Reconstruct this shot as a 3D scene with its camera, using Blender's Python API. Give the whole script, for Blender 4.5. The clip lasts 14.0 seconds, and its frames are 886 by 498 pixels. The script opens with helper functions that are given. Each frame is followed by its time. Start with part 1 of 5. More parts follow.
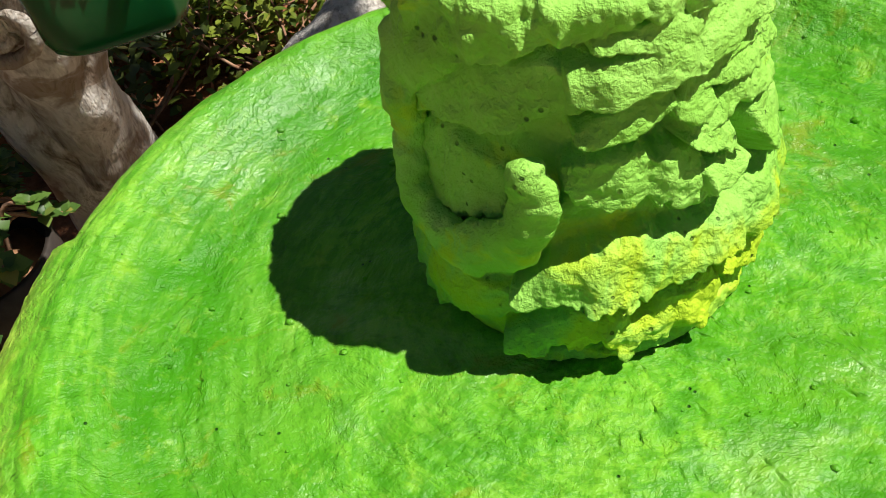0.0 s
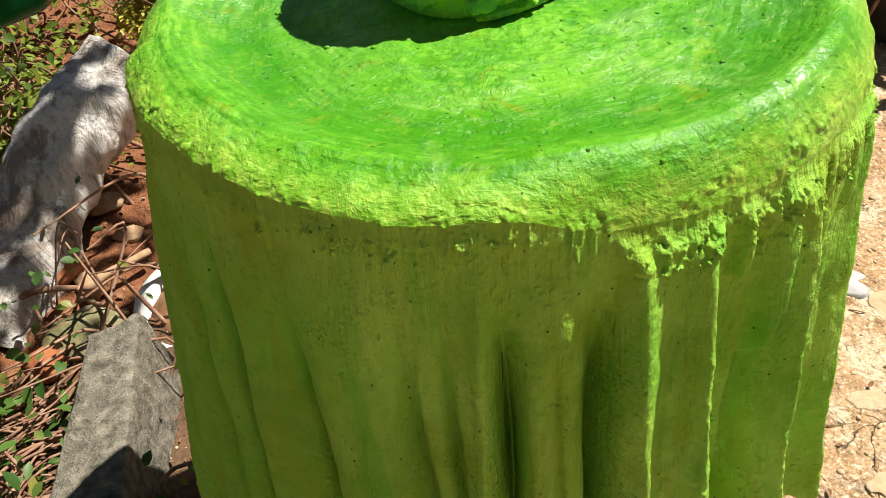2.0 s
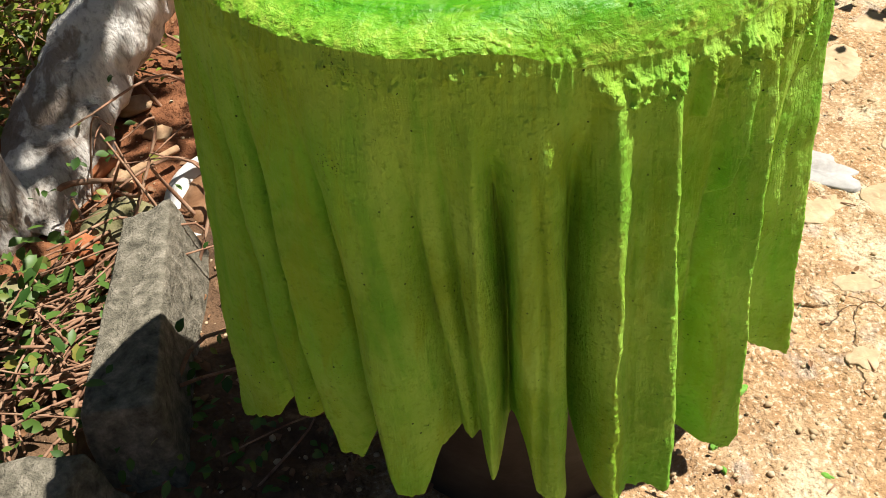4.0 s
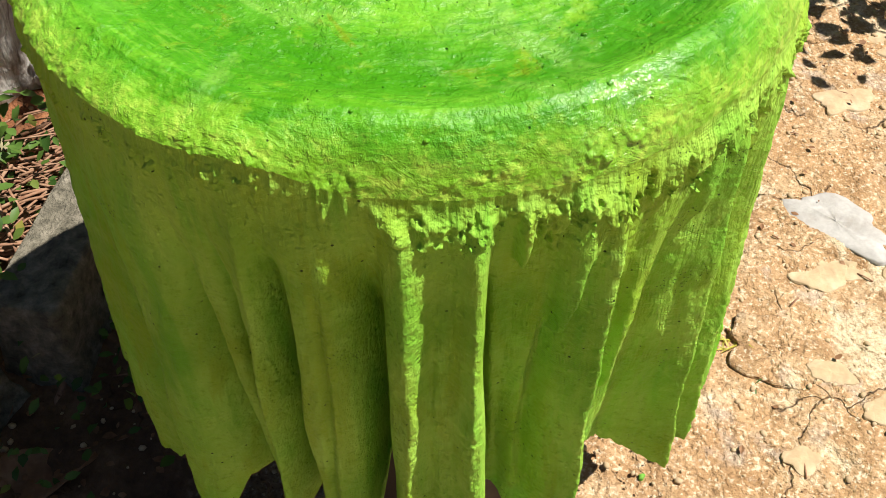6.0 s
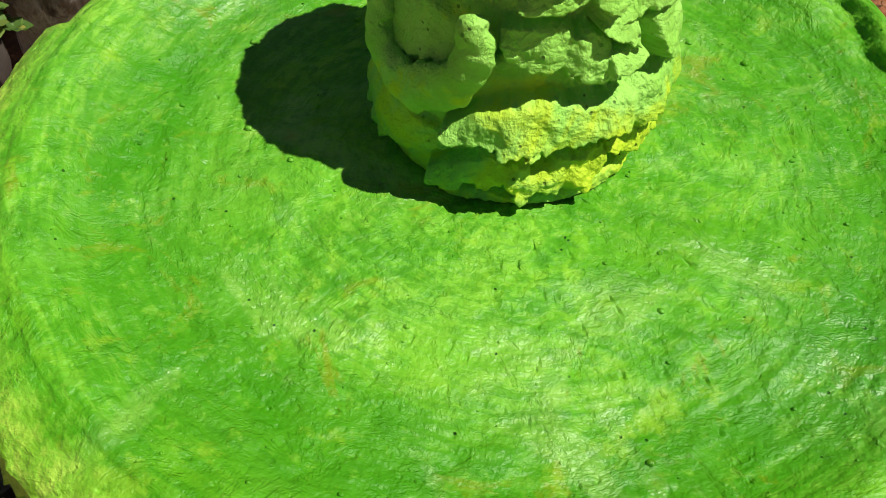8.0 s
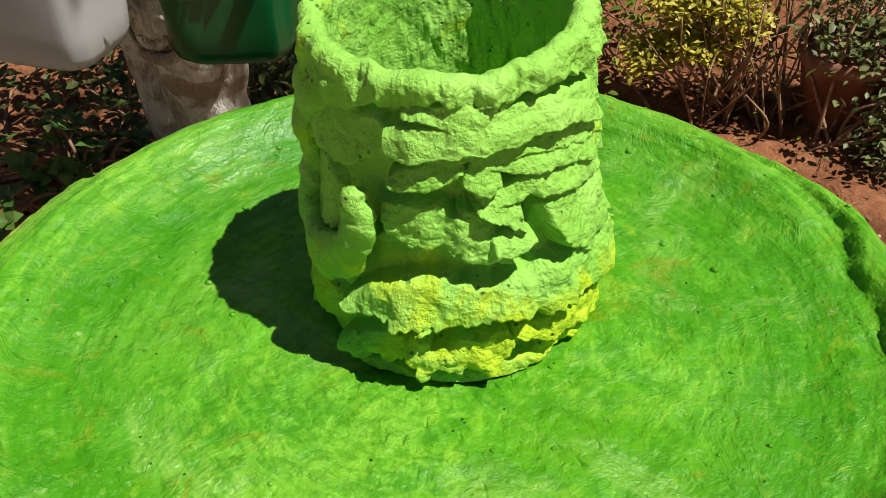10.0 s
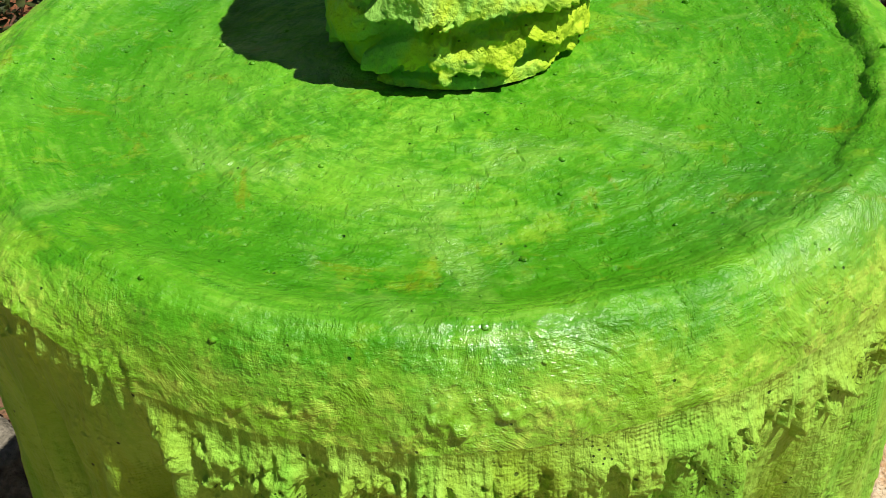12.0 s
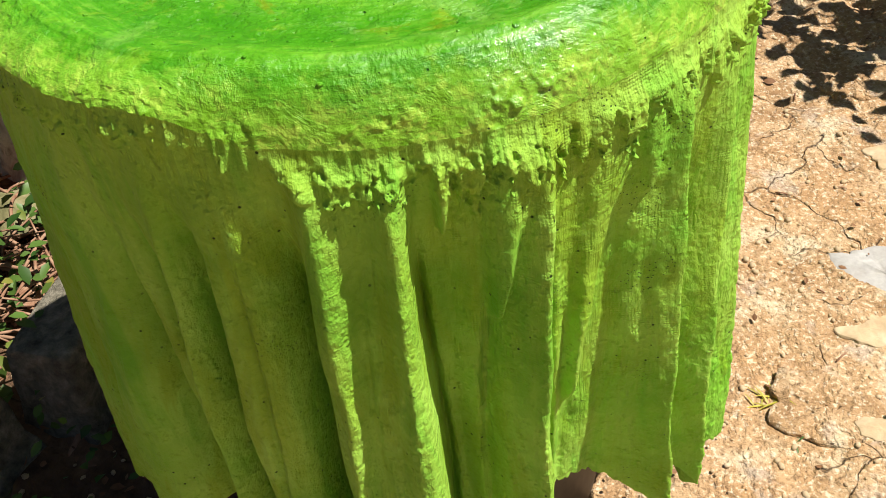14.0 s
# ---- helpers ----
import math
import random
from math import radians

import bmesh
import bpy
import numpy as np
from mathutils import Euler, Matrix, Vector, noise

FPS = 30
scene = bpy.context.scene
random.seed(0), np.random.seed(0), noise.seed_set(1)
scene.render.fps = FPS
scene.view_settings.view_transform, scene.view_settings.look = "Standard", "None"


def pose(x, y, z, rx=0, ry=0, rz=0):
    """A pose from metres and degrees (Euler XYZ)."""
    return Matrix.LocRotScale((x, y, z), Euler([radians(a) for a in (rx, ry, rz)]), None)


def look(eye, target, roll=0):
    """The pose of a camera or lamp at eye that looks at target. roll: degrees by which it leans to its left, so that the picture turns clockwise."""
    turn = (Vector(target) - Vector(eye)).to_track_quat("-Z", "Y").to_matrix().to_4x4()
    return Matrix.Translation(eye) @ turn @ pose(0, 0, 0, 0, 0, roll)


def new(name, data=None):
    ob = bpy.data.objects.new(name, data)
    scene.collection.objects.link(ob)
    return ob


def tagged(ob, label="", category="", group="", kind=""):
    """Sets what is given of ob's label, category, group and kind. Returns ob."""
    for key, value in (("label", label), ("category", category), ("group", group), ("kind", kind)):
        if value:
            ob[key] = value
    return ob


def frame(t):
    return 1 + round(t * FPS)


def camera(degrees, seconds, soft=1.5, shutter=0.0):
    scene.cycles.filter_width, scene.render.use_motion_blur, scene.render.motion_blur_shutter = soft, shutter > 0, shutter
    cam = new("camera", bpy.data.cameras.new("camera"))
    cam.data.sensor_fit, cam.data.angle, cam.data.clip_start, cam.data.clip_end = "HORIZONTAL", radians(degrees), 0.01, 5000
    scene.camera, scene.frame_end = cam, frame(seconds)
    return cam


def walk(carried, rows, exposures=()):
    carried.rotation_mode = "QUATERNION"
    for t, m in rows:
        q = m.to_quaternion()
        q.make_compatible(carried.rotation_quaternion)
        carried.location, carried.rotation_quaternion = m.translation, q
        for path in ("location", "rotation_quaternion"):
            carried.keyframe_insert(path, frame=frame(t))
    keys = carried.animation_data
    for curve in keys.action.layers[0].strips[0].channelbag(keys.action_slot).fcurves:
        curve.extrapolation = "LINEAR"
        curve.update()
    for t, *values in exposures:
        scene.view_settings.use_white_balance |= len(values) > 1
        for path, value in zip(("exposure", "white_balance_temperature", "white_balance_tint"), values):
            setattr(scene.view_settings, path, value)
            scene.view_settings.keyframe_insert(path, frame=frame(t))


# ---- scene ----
cam = camera(49.6, 14.0, soft=0.55)
PATH = [
    (0, (0.007, -0.188, 0.71), (-0.36, 1.11, -0.766), -13.2),
    (0.5, (-0.013, -0.239, 0.725), (-0.108, 1.185, -0.676), -10.3),
    (1, (-0.075, -0.352, 0.7), (0.104, 1.198, -0.551), -5.0),
    (1.5, (-0.131, -0.4, 0.698), (0.212, 1.107, -0.571), -4.7),
    (2, (-0.196, -0.438, 0.703), (0.301, 1.003, -0.591), -4.8),
    (2.5, (-0.223, -0.458, 0.699), (0.351, 0.952, -0.598), -4.0),
    (3, (-0.221, -0.489, 0.689), (0.313, 0.913, -0.635), -4.3),
    (3.2, (-0.221, -0.508, 0.694), (0.29, 0.895, -0.637), -4.4),
    (5.3, (-0.107, -0.517, 0.718), (0.13, 0.742, -0.817), -5.5),
    (5.5, (-0.076, -0.488, 0.729), (0.147, 0.748, -0.828), -2.7),
    (6, (-0.029, -0.429, 0.739), (0.084, 0.788, -0.844), 0.1),
    (6.5, (0.028, -0.375, 0.746), (-0.057, 0.86, -0.825), 2.5),
    (7, (0.046, -0.357, 0.746), (-0.128, 0.906, -0.796), 3.1),
    (7.5, (0.031, -0.318, 0.741), (-0.152, 0.879, -0.851), 4.2),
    (8, (0.013, -0.252, 0.735), (-0.161, 0.965, -0.842), 4.0),
    (8.5, (0.028, -0.235, 0.743), (-0.298, 1.0, -0.796), 0.7),
    (8.7, (0.049, -0.229, 0.755), (-0.423, 1.086, -0.676), -0.2),
    (10.8, (0.125, -0.228, 0.711), (-0.587, 1.182, -0.516), -2.7),
    (11, (0.119, -0.251, 0.707), (-0.521, 1.204, -0.506), -1.3),
    (11.5, (0.113, -0.317, 0.679), (-0.433, 1.162, -0.552), -1.9),
    (12, (0.112, -0.335, 0.666), (-0.399, 1.112, -0.616), -2.9),
    (12.5, (0.113, -0.344, 0.661), (-0.37, 1.07, -0.668), -3.2),
    (13, (0.06, -0.416, 0.674), (-0.154, 1.054, -0.666), -5.9),
    (13.5, (0.035, -0.457, 0.683), (-0.026, 0.986, -0.701), -5.1),
    (14, (0.041, -0.467, 0.679), (-0.034, 0.948, -0.732), -6.5),
]
walk(cam, [(t, look(eye, target, roll)) for t, eye, target, roll in PATH], exposures=((0.0, 0.44), (1.0, 0.46), (1.5, 0.58), (2.0, 0.70), (3.0, 0.78), (5.5, 0.66), (6.0, 0.62), (6.5, 0.47), (7.5, 0.32), (8.5, 0.32), (11.0, 0.25), (11.5, 0.26), (12.0, 0.28), (13.0, 0.44), (13.5, 0.55), (14.0, 0.58)))

# ---------------------------------------------------------------- light
SUN_EL, SUN_AZ = 63.0, 2.0            # degrees; azimuth from +x towards +y
GROUND = -0.025
world = bpy.data.worlds.new("sky")
scene.world = world
world.use_nodes = True
wn = world.node_tree
sky = wn.nodes.new("ShaderNodeTexSky")
sky.sky_type = "NISHITA"
sky.sun_disc = False
sky.sun_elevation = radians(SUN_EL)
sky.sun_rotation = radians(90 - SUN_AZ)
wn.links.new(sky.outputs[0], wn.nodes["Background"].inputs[0])
wn.nodes["Background"].inputs[1].default_value = 0.023
lamp = bpy.data.lights.new("sun", "SUN")
lamp.energy, lamp.angle, lamp.color = 5.0, radians(0.55), (1.0, 0.95, 0.86)
sun = new("sun", lamp)
sun_way = Vector((math.cos(radians(SUN_EL)) * math.cos(radians(SUN_AZ)), math.cos(radians(SUN_EL)) * math.sin(radians(SUN_AZ)), math.sin(radians(SUN_EL))))
sun.matrix_world = look(sun_way * 20, (0, 0, 0))


# ---------------------------------------------------------------- noise for shapes
_rng = np.random.RandomState(5)
_perm = np.tile(_rng.permutation(256), 3)
_grad = _rng.normal(size=(256, 3))
_grad /= np.linalg.norm(_grad, axis=1)[:, None]


def pnoise(x, y, z):
    """Gradient noise of arrays, about -0.8 to 0.8."""
    x, y, z = np.broadcast_arrays(np.asarray(x, float), np.asarray(y, float), np.asarray(z, float))
    xi, yi, zi = np.floor(x).astype(int), np.floor(y).astype(int), np.floor(z).astype(int)
    fx, fy, fz = x - xi, y - yi, z - zi
    u, v, w = (f * f * f * (f * (f * 6 - 15) + 10) for f in (fx, fy, fz))
    out = 0.0
    for dx in (0, 1):
        for dy in (0, 1):
            for dz in (0, 1):
                h = _perm[_perm[_perm[(xi + dx) & 255] + ((yi + dy) & 255)] + ((zi + dz) & 255)]
                g = _grad[h]
                dot = g[..., 0] * (fx - dx) + g[..., 1] * (fy - dy) + g[..., 2] * (fz - dz)
                out = out + dot * (u if dx else 1 - u) * (v if dy else 1 - v) * (w if dz else 1 - w)
    return out * 1.5


def fbm(x, y, z, octaves=4, gain=0.5):
    out, amp = 0.0, 1.0
    for k in range(octaves):
        f = 2.03 ** k
        out = out + amp * pnoise(x * f + 7.3 * k, y * f + 3.1 * k, z * f + 1.7 * k)
        amp *= gain
    return out


def smooth(a, b, x):
    t = np.clip((x - a) / (b - a), 0, 1)
    return t * t * (3 - 2 * t)


# ---------------------------------------------------------------- mesh helpers
def mesh_of(name, verts, faces, smooth_shade=True):
    me = bpy.data.meshes.new(name)
    me.from_pydata(verts, [], faces)
    me.update()
    if smooth_shade:
        me.polygons.foreach_set("use_smooth", [True] * len(me.polygons))
    return me


def grid_mesh(name, P, wrap_u=False):
    """A mesh from an array (nv, nu, 3) of places."""
    nv, nu = P.shape[:2]
    idx = np.arange(nv * nu).reshape(nv, nu)
    if wrap_u:
        right = np.roll(idx, -1, axis=1)
        a, b, c, d = idx[:-1], right[:-1], right[1:], idx[1:]
    else:
        a, b, c, d = idx[:-1, :-1], idx[:-1, 1:], idx[1:, 1:], idx[1:, :-1]
    q = np.stack([a, b, c, d], -1).reshape(-1, 4)
    me = bpy.data.meshes.new(name)
    me.vertices.add(nv * nu)
    me.vertices.foreach_set("co", P.reshape(-1).astype(np.float32))
    me.loops.add(q.size)
    me.loops.foreach_set("vertex_index", q.reshape(-1).astype(np.int32))
    me.polygons.add(len(q))
    me.polygons.foreach_set("loop_start", np.arange(0, q.size, 4, dtype=np.int32))
    me.polygons.foreach_set("use_smooth", np.ones(len(q), dtype=bool))
    me.update(calc_edges=True)
    me.validate()
    return me


def link(name, me, material, parent=None, label="", place=None):
    me.materials.clear()
    me.materials.append(material)
    ob = new(name, me)
    if place is not None:
        ob.matrix_world = place
    if parent is not None:
        ob.parent = parent
    if label:
        ob["label"] = label
    return ob


def empty(name, place, label, category, group=""):
    ob = new(name)
    ob.matrix_world = place
    ob.empty_display_size = 0.02
    return tagged(ob, label, category, group)


def tube(points, radii, sides=12, rough=0.0, freq=20.0, seed=0.0, close=True):
    """Verts and faces of a tapered tube through points, with an uneven skin."""
    pts = [Vector(p) for p in points]
    n = len(pts)
    verts, faces = [], []
    up = Vector((0.13, 0.21, 1)).normalized()
    for i, p in enumerate(pts):
        way = (pts[min(i + 1, n - 1)] - pts[max(i - 1, 0)]).normalized()
        side = way.cross(up)
        if side.length < 0.05:
            side = way.cross(Vector((1, 0, 0)))
        side.normalize()
        top = side.cross(way)
        for k in range(sides):
            a = 2 * math.pi * k / sides
            d = side * math.cos(a) + top * math.sin(a)
            q = p + d * radii[i]
            if rough:
                q += d * rough * (noise.noise(q * freq + Vector((seed, 0, 0))) + 0.5 * noise.noise(q * freq * 2.7 + Vector((0, seed, 0))))
            verts.append(q)
    for i in range(n - 1):
        for k in range(sides):
            a, b = i * sides + k, i * sides + (k + 1) % sides
            faces.append((a, b, b + sides, a + sides))
    if close:
        faces.append(tuple(range(sides - 1, -1, -1)))
        faces.append(tuple(range((n - 1) * sides, n * sides)))
    return verts, faces


def spline(points, steps):
    """Points along a smooth curve through the given ones."""
    p = [Vector(q) for q in points]
    p = [p[0] * 2 - p[1]] + p + [p[-1] * 2 - p[-2]]
    out = []
    for i in range(1, len(p) - 2):
        for s in range(steps):
            t = s / steps
            out.append(0.5 * ((2 * p[i]) + (p[i + 1] - p[i - 1]) * t + (2 * p[i - 1] - 5 * p[i] + 4 * p[i + 1] - p[i + 2]) * t * t + (3 * p[i] - p[i - 1] - 3 * p[i + 1] + p[i + 2]) * t ** 3))
    out.append(p[-2])
    return out


class Soup:
    """Collects many small shapes into one mesh."""

    def __init__(self):
        self.v, self.f = [], []

    def add(self, verts, faces):
        k = len(self.v)
        self.v.extend(verts)
        self.f.extend(tuple(i + k for i in f) for f in faces)

    def leaf(self, base, way, up, length, width, fold=0.2, droop=0.25):
        """One leaf: a folded, drooping blade of eight triangles."""
        way = Vector(way).normalized()
        side = way.cross(Vector(up))
        if side.length < 0.01:
            side = way.cross(Vector((1, 0, 0)))
        side.normalize()
        nor = side.cross(way)
        base = Vector(base)
        v = [base]
        for t, w in ((0.3, 0.85), (0.65, 1.0)):
            c = base + way * length * t - nor * droop * length * t * t
            v += [c + side * width * 0.5 * w + nor * fold * width * w * 0.5, c, c - side * width * 0.5 * w + nor * fold * width * w * 0.5]
        v.append(base + way * length - nor * droop * length)
        self.add(v, [(0, 2, 1), (0, 3, 2), (1, 2, 5, 4), (2, 3, 6, 5), (4, 5, 7), (5, 6, 7)])

    def mesh(self, name, smooth_shade=True):
        return mesh_of(name, self.v, self.f, smooth_shade)


def blob(seed, size, squash=(1, 1, 1), rough=0.3, freq=2.0, level=3, flat=0.0):
    """A rough lump: verts and faces round the origin, with a flattened underside."""
    bm = bmesh.new()
    bmesh.ops.create_icosphere(bm, subdivisions=level, radius=1.0)
    off = Vector((seed * 3.7, seed * 1.3, -seed * 2.1))
    for v in bm.verts:
        d = v.co.normalized()
        r = 1 + rough * noise.noise(d * freq + off) + rough * 0.4 * noise.noise(d * freq * 3 + off)
        v.co = d * r
        if flat:
            # facets: pull towards a few flat sides
            for k in range(5):
                n = Vector((math.sin(seed + k * 2.4), math.cos(seed * 1.7 + k * 1.9), math.sin(k * 1.3 + seed * 0.6))).normalized()
                over = v.co.dot(n) - flat
                if over > 0:
                    v.co -= n * over * 0.85
        v.co = Vector((v.co.x * squash[0], v.co.y * squash[1], v.co.z * squash[2])) * size
    verts = [v.co.copy() for v in bm.verts]
    faces = [tuple(v.index for v in f.verts) for f in bm.faces]
    bm.free()
    return verts, faces


# ---------------------------------------------------------------- materials
class Nodes:
    def __init__(self, name):
        self.mat = bpy.data.materials.new(name)
        self.mat.use_nodes = True
        self.t = self.mat.node_tree
        self.bsdf = self.t.nodes["Principled BSDF"]
        self.obj = self.node("ShaderNodeTexCoord").outputs["Object"]

    def node(self, kind, **kw):
        n = self.t.nodes.new(kind)
        for k, v in kw.items():
            n.inputs[k].default_value = v
        return n

    def link(self, a, b):
        self.t.links.new(a, b)

    def noise(self, scale, detail=4.0, rough=0.55, vec=None, distortion=0.0):
        n = self.node("ShaderNodeTexNoise", Scale=scale, Detail=detail, Roughness=rough, Distortion=distortion)
        self.link(vec or self.obj, n.inputs["Vector"])
        return n.outputs[0]

    def voronoi(self, scale, feature="F1", vec=None, output="Distance"):
        n = self.t.nodes.new("ShaderNodeTexVoronoi")
        n.feature = feature
        n.inputs["Scale"].default_value = scale
        self.link(vec or self.obj, n.inputs["Vector"])
        return n.outputs[output]

    def ramp(self, value, *stops):
        n = self.t.nodes.new("ShaderNodeValToRGB")
        e = n.color_ramp.elements
        while len(e) < len(stops):
            e.new(0.5)
        for k, (pos, col) in enumerate(stops):
            e[k].position = pos
            e[k].color = (*col, 1) if isinstance(col, tuple) else (col, col, col, 1)
        self.link(value, n.inputs[0])
        return n.outputs[0]

    def mix(self, fac, a, b, blend="MIX"):
        n = self.t.nodes.new("ShaderNodeMix")
        n.data_type, n.blend_type = "RGBA", blend
        for socket, val in ((n.inputs[0], fac), (n.inputs[6], a), (n.inputs[7], b)):
            if isinstance(val, tuple):
                socket.default_value = (*val, 1)
            elif isinstance(val, (int, float)):
                socket.default_value = val
            else:
                self.link(val, socket)
        return n.outputs[2]

    def math(self, op, a, b=0.0, c=0.0):
        n = self.t.nodes.new("ShaderNodeMath")
        n.operation = op
        for k, val in enumerate((a, b, c)):
            if isinstance(val, (int, float)):
                n.inputs[k].default_value = val
            else:
                self.link(val, n.inputs[k])
        return n.outputs[0]

    def split(self):
        n = self.t.nodes.new("ShaderNodeSeparateXYZ")
        self.link(self.obj, n.inputs[0])
        return n.outputs

    def join(self, x, y, z):
        n = self.t.nodes.new("ShaderNodeCombineXYZ")
        for k, val in enumerate((x, y, z)):
            if isinstance(val, (int, float)):
                n.inputs[k].default_value = val
            else:
                self.link(val, n.inputs[k])
        return n.outputs[0]

    def bump(self, height, distance, strength=1.0, after=None):
        n = self.node("ShaderNodeBump", Strength=strength, Distance=distance)
        self.link(height, n.inputs["Height"])
        if after is not None:
            self.link(after, n.inputs["Normal"])
        return n.outputs[0]

    def done(self, color=None, rough=0.7, normal=None, spec=0.5, **more):
        b = self.bsdf
        for key, val in (("Base Color", color), ("Roughness", rough), ("Normal", normal), ("Specular IOR Level", spec), *more.items()):
            if val is None:
                continue
            if isinstance(val, tuple):
                b.inputs[key].default_value = (*val, 1)
            elif isinstance(val, (int, float)):
                b.inputs[key].default_value = val
            else:
                self.link(val, b.inputs[key])
        return self.mat


def round_vector(m, turns, across, up=0.0):
    """Coordinates that run round the z axis: for brush strokes."""
    x, y, z = m.split()
    ang = m.math("ARCTAN2", x, m.math("MULTIPLY", y, -1.0))
    rad = m.math("SQRT", m.math("ADD", m.math("MULTIPLY", x, x), m.math("MULTIPLY", y, y)))
    return m.join(m.math("MULTIPLY", ang, turns), m.math("MULTIPLY", rad, across), m.math("MULTIPLY", z, up)), rad


def make_top_paint():
    m = Nodes("painted_plate")
    x, y, z = m.split()
    strokes, rad = round_vector(m, 9.0, 300.0, 300.0)
    broad, _ = round_vector(m, 2.2, 30.0, 30.0)
    s1 = m.noise(1.0, 4, 0.62, strokes, 0.35)
    s2 = m.noise(1.0, 5, 0.62, broad, 1.6)
    cloud = m.noise(9, 5, 0.6, distortion=0.8)
    blot = m.noise(38, 6, 0.66, distortion=0.6)
    fine = m.noise(520, 3, 0.6)
    col = m.ramp(s2, (0.36, (0.030, 0.260, 0.008)), (0.50, (0.070, 0.420, 0.024)), (0.64, (0.130, 0.530, 0.044)))
    col = m.mix(m.ramp(cloud, (0.46, 0.0), (0.62, 0.55)), col, (0.120, 0.500, 0.065))
    col = m.mix(m.ramp(cloud, (0.36, 0.75), (0.48, 0.0)), col, (0.050, 0.330, 0.006))
    # brush marks, thin over the middle and denser towards the rim
    brush = m.math("MULTIPLY", m.ramp(s1, (0.48, 0.0), (0.55, 1.0)), m.ramp(m.noise(14, 3), (0.38, 0.30), (0.58, 1.0)))
    col = m.mix(m.math("MULTIPLY", brush, 0.62), col, (0.030, 0.270, 0.008))
    light = m.math("MULTIPLY", m.ramp(s1, (0.40, 1.0), (0.46, 0.0)), m.ramp(m.noise(17, 3), (0.45, 0.0), (0.62, 0.40)))
    col = m.mix(light, col, (0.170, 0.580, 0.110))
    ring = m.math("MULTIPLY", m.math("MULTIPLY", m.ramp(rad, (0.098, 0.0), (0.128, 1.0)), m.ramp(rad, (0.150, 1.0), (0.168, 0.0))), m.ramp(s2, (0.40, 0.35), (0.58, 1.0)))
    col = m.mix(ring, col, (0.030, 0.270, 0.006))
    pale = m.noise(15, 6, 0.66, distortion=0.8)
    col = m.mix(m.ramp(pale, (0.55, 0.0), (0.64, 0.45)), col, (0.170, 0.560, 0.120))
    rust = m.noise(27, 6, 0.68, distortion=1.2)
    col = m.mix(m.ramp(rust, (0.60, 0.0), (0.68, 0.60)), col, (0.130, 0.280, 0.008))
    lime = m.noise(46, 6, 0.70)
    col = m.mix(m.ramp(lime, (0.58, 0.0), (0.67, 0.42)), col, (0.190, 0.550, 0.050))
    dab = m.noise(85, 5, 0.66, distortion=0.5)
    col = m.mix(m.ramp(dab, (0.54, 0.0), (0.66, 0.45)), col, (0.030, 0.250, 0.006))
    grit = m.noise(170, 5, 0.68)
    col = m.mix(m.ramp(grit, (0.55, 0.0), (0.64, 0.35)), col, (0.024, 0.210, 0.004))
    col = m.mix(m.ramp(grit, (0.34, 0.25), (0.42, 0.0)), col, (0.190, 0.620, 0.100))
    # the outer slope's coat is a yellower green, lightened for the sun on it
    reach = m.math("ADD", m.math("SUBTRACT", m.math("ADD", rad, 0.5), m.math("MULTIPLY", z, 0.8)), m.math("MULTIPLY", m.math("SUBTRACT", m.noise(55, 6, 0.72), 0.5), 0.06))
    flake = m.ramp(reach, (0.274, 0.0), (0.294, 1.0))
    col = m.mix(m.math("MULTIPLY", flake, 0.85), col, (0.170, 0.580, 0.070))
    chip = m.noise(130, 5, 0.7)
    col = m.mix(m.math("MULTIPLY", flake, m.ramp(chip, (0.50, 0.0), (0.58, 0.8))), col, (0.270, 0.700, 0.130))
    col = m.mix(m.math("MULTIPLY", flake, m.ramp(chip, (0.38, 0.7), (0.46, 0.0))), col, (0.090, 0.380, 0.010))
    col = m.mix(1.0, col, (1.40, 0.84, 0.52), "MULTIPLY")
    spots = m.voronoi(120)
    where = m.ramp(m.noise(26, 2), (0.48, 0.0), (0.53, 1.0))
    specks = m.math("MULTIPLY", m.ramp(spots, (0.035, 1.0), (0.07, 0.0)), where)
    col = m.mix(m.math("MULTIPLY", specks, 0.9), col, (0.006, 0.050, 0.008))
    h = m.math("ADD", m.math("MULTIPLY", s1, 0.40), m.math("MULTIPLY", fine, 0.22))
    n1 = m.bump(h, 0.0013, 1.0)
    n2 = m.bump(m.noise(300, 4, 0.6), 0.0010, 1.0, n1)
    n2 = m.bump(m.noise(75, 3, 0.6, distortion=0.6), 0.0010, 1.0, n2)
    n2 = m.bump(m.ramp(blot, (0.47, 0.0), (0.55, 1.0)), 0.0005, 0.8, n2)
    n3 = m.bump(m.math("SUBTRACT", 1.0, specks), 0.0015, 0.8, n2)
    # varnish that pooled in two places on the rim
    def pool(px, py, size):
        dx, dy = m.math("SUBTRACT", x, px), m.math("SUBTRACT", y, py)
        d = m.math("SQRT", m.math("ADD", m.math("MULTIPLY", dx, dx), m.math("MULTIPLY", dy, dy)))
        return m.ramp(m.math("ADD", d, m.math("MULTIPLY", m.noise(45, 3), size * 0.8)), (size * 0.5, 1.0), (size * 1.3, 0.0))
    wet = m.math("MAXIMUM", pool(0.070, -0.161, 0.036), 0.0)
    sheen = m.math("MAXIMUM", m.math("MAXIMUM", pool(-0.135, 0.085, 0.075), pool(0.135, -0.075, 0.06)), m.ramp(pale, (0.52, 0.0), (0.60, 0.6)))
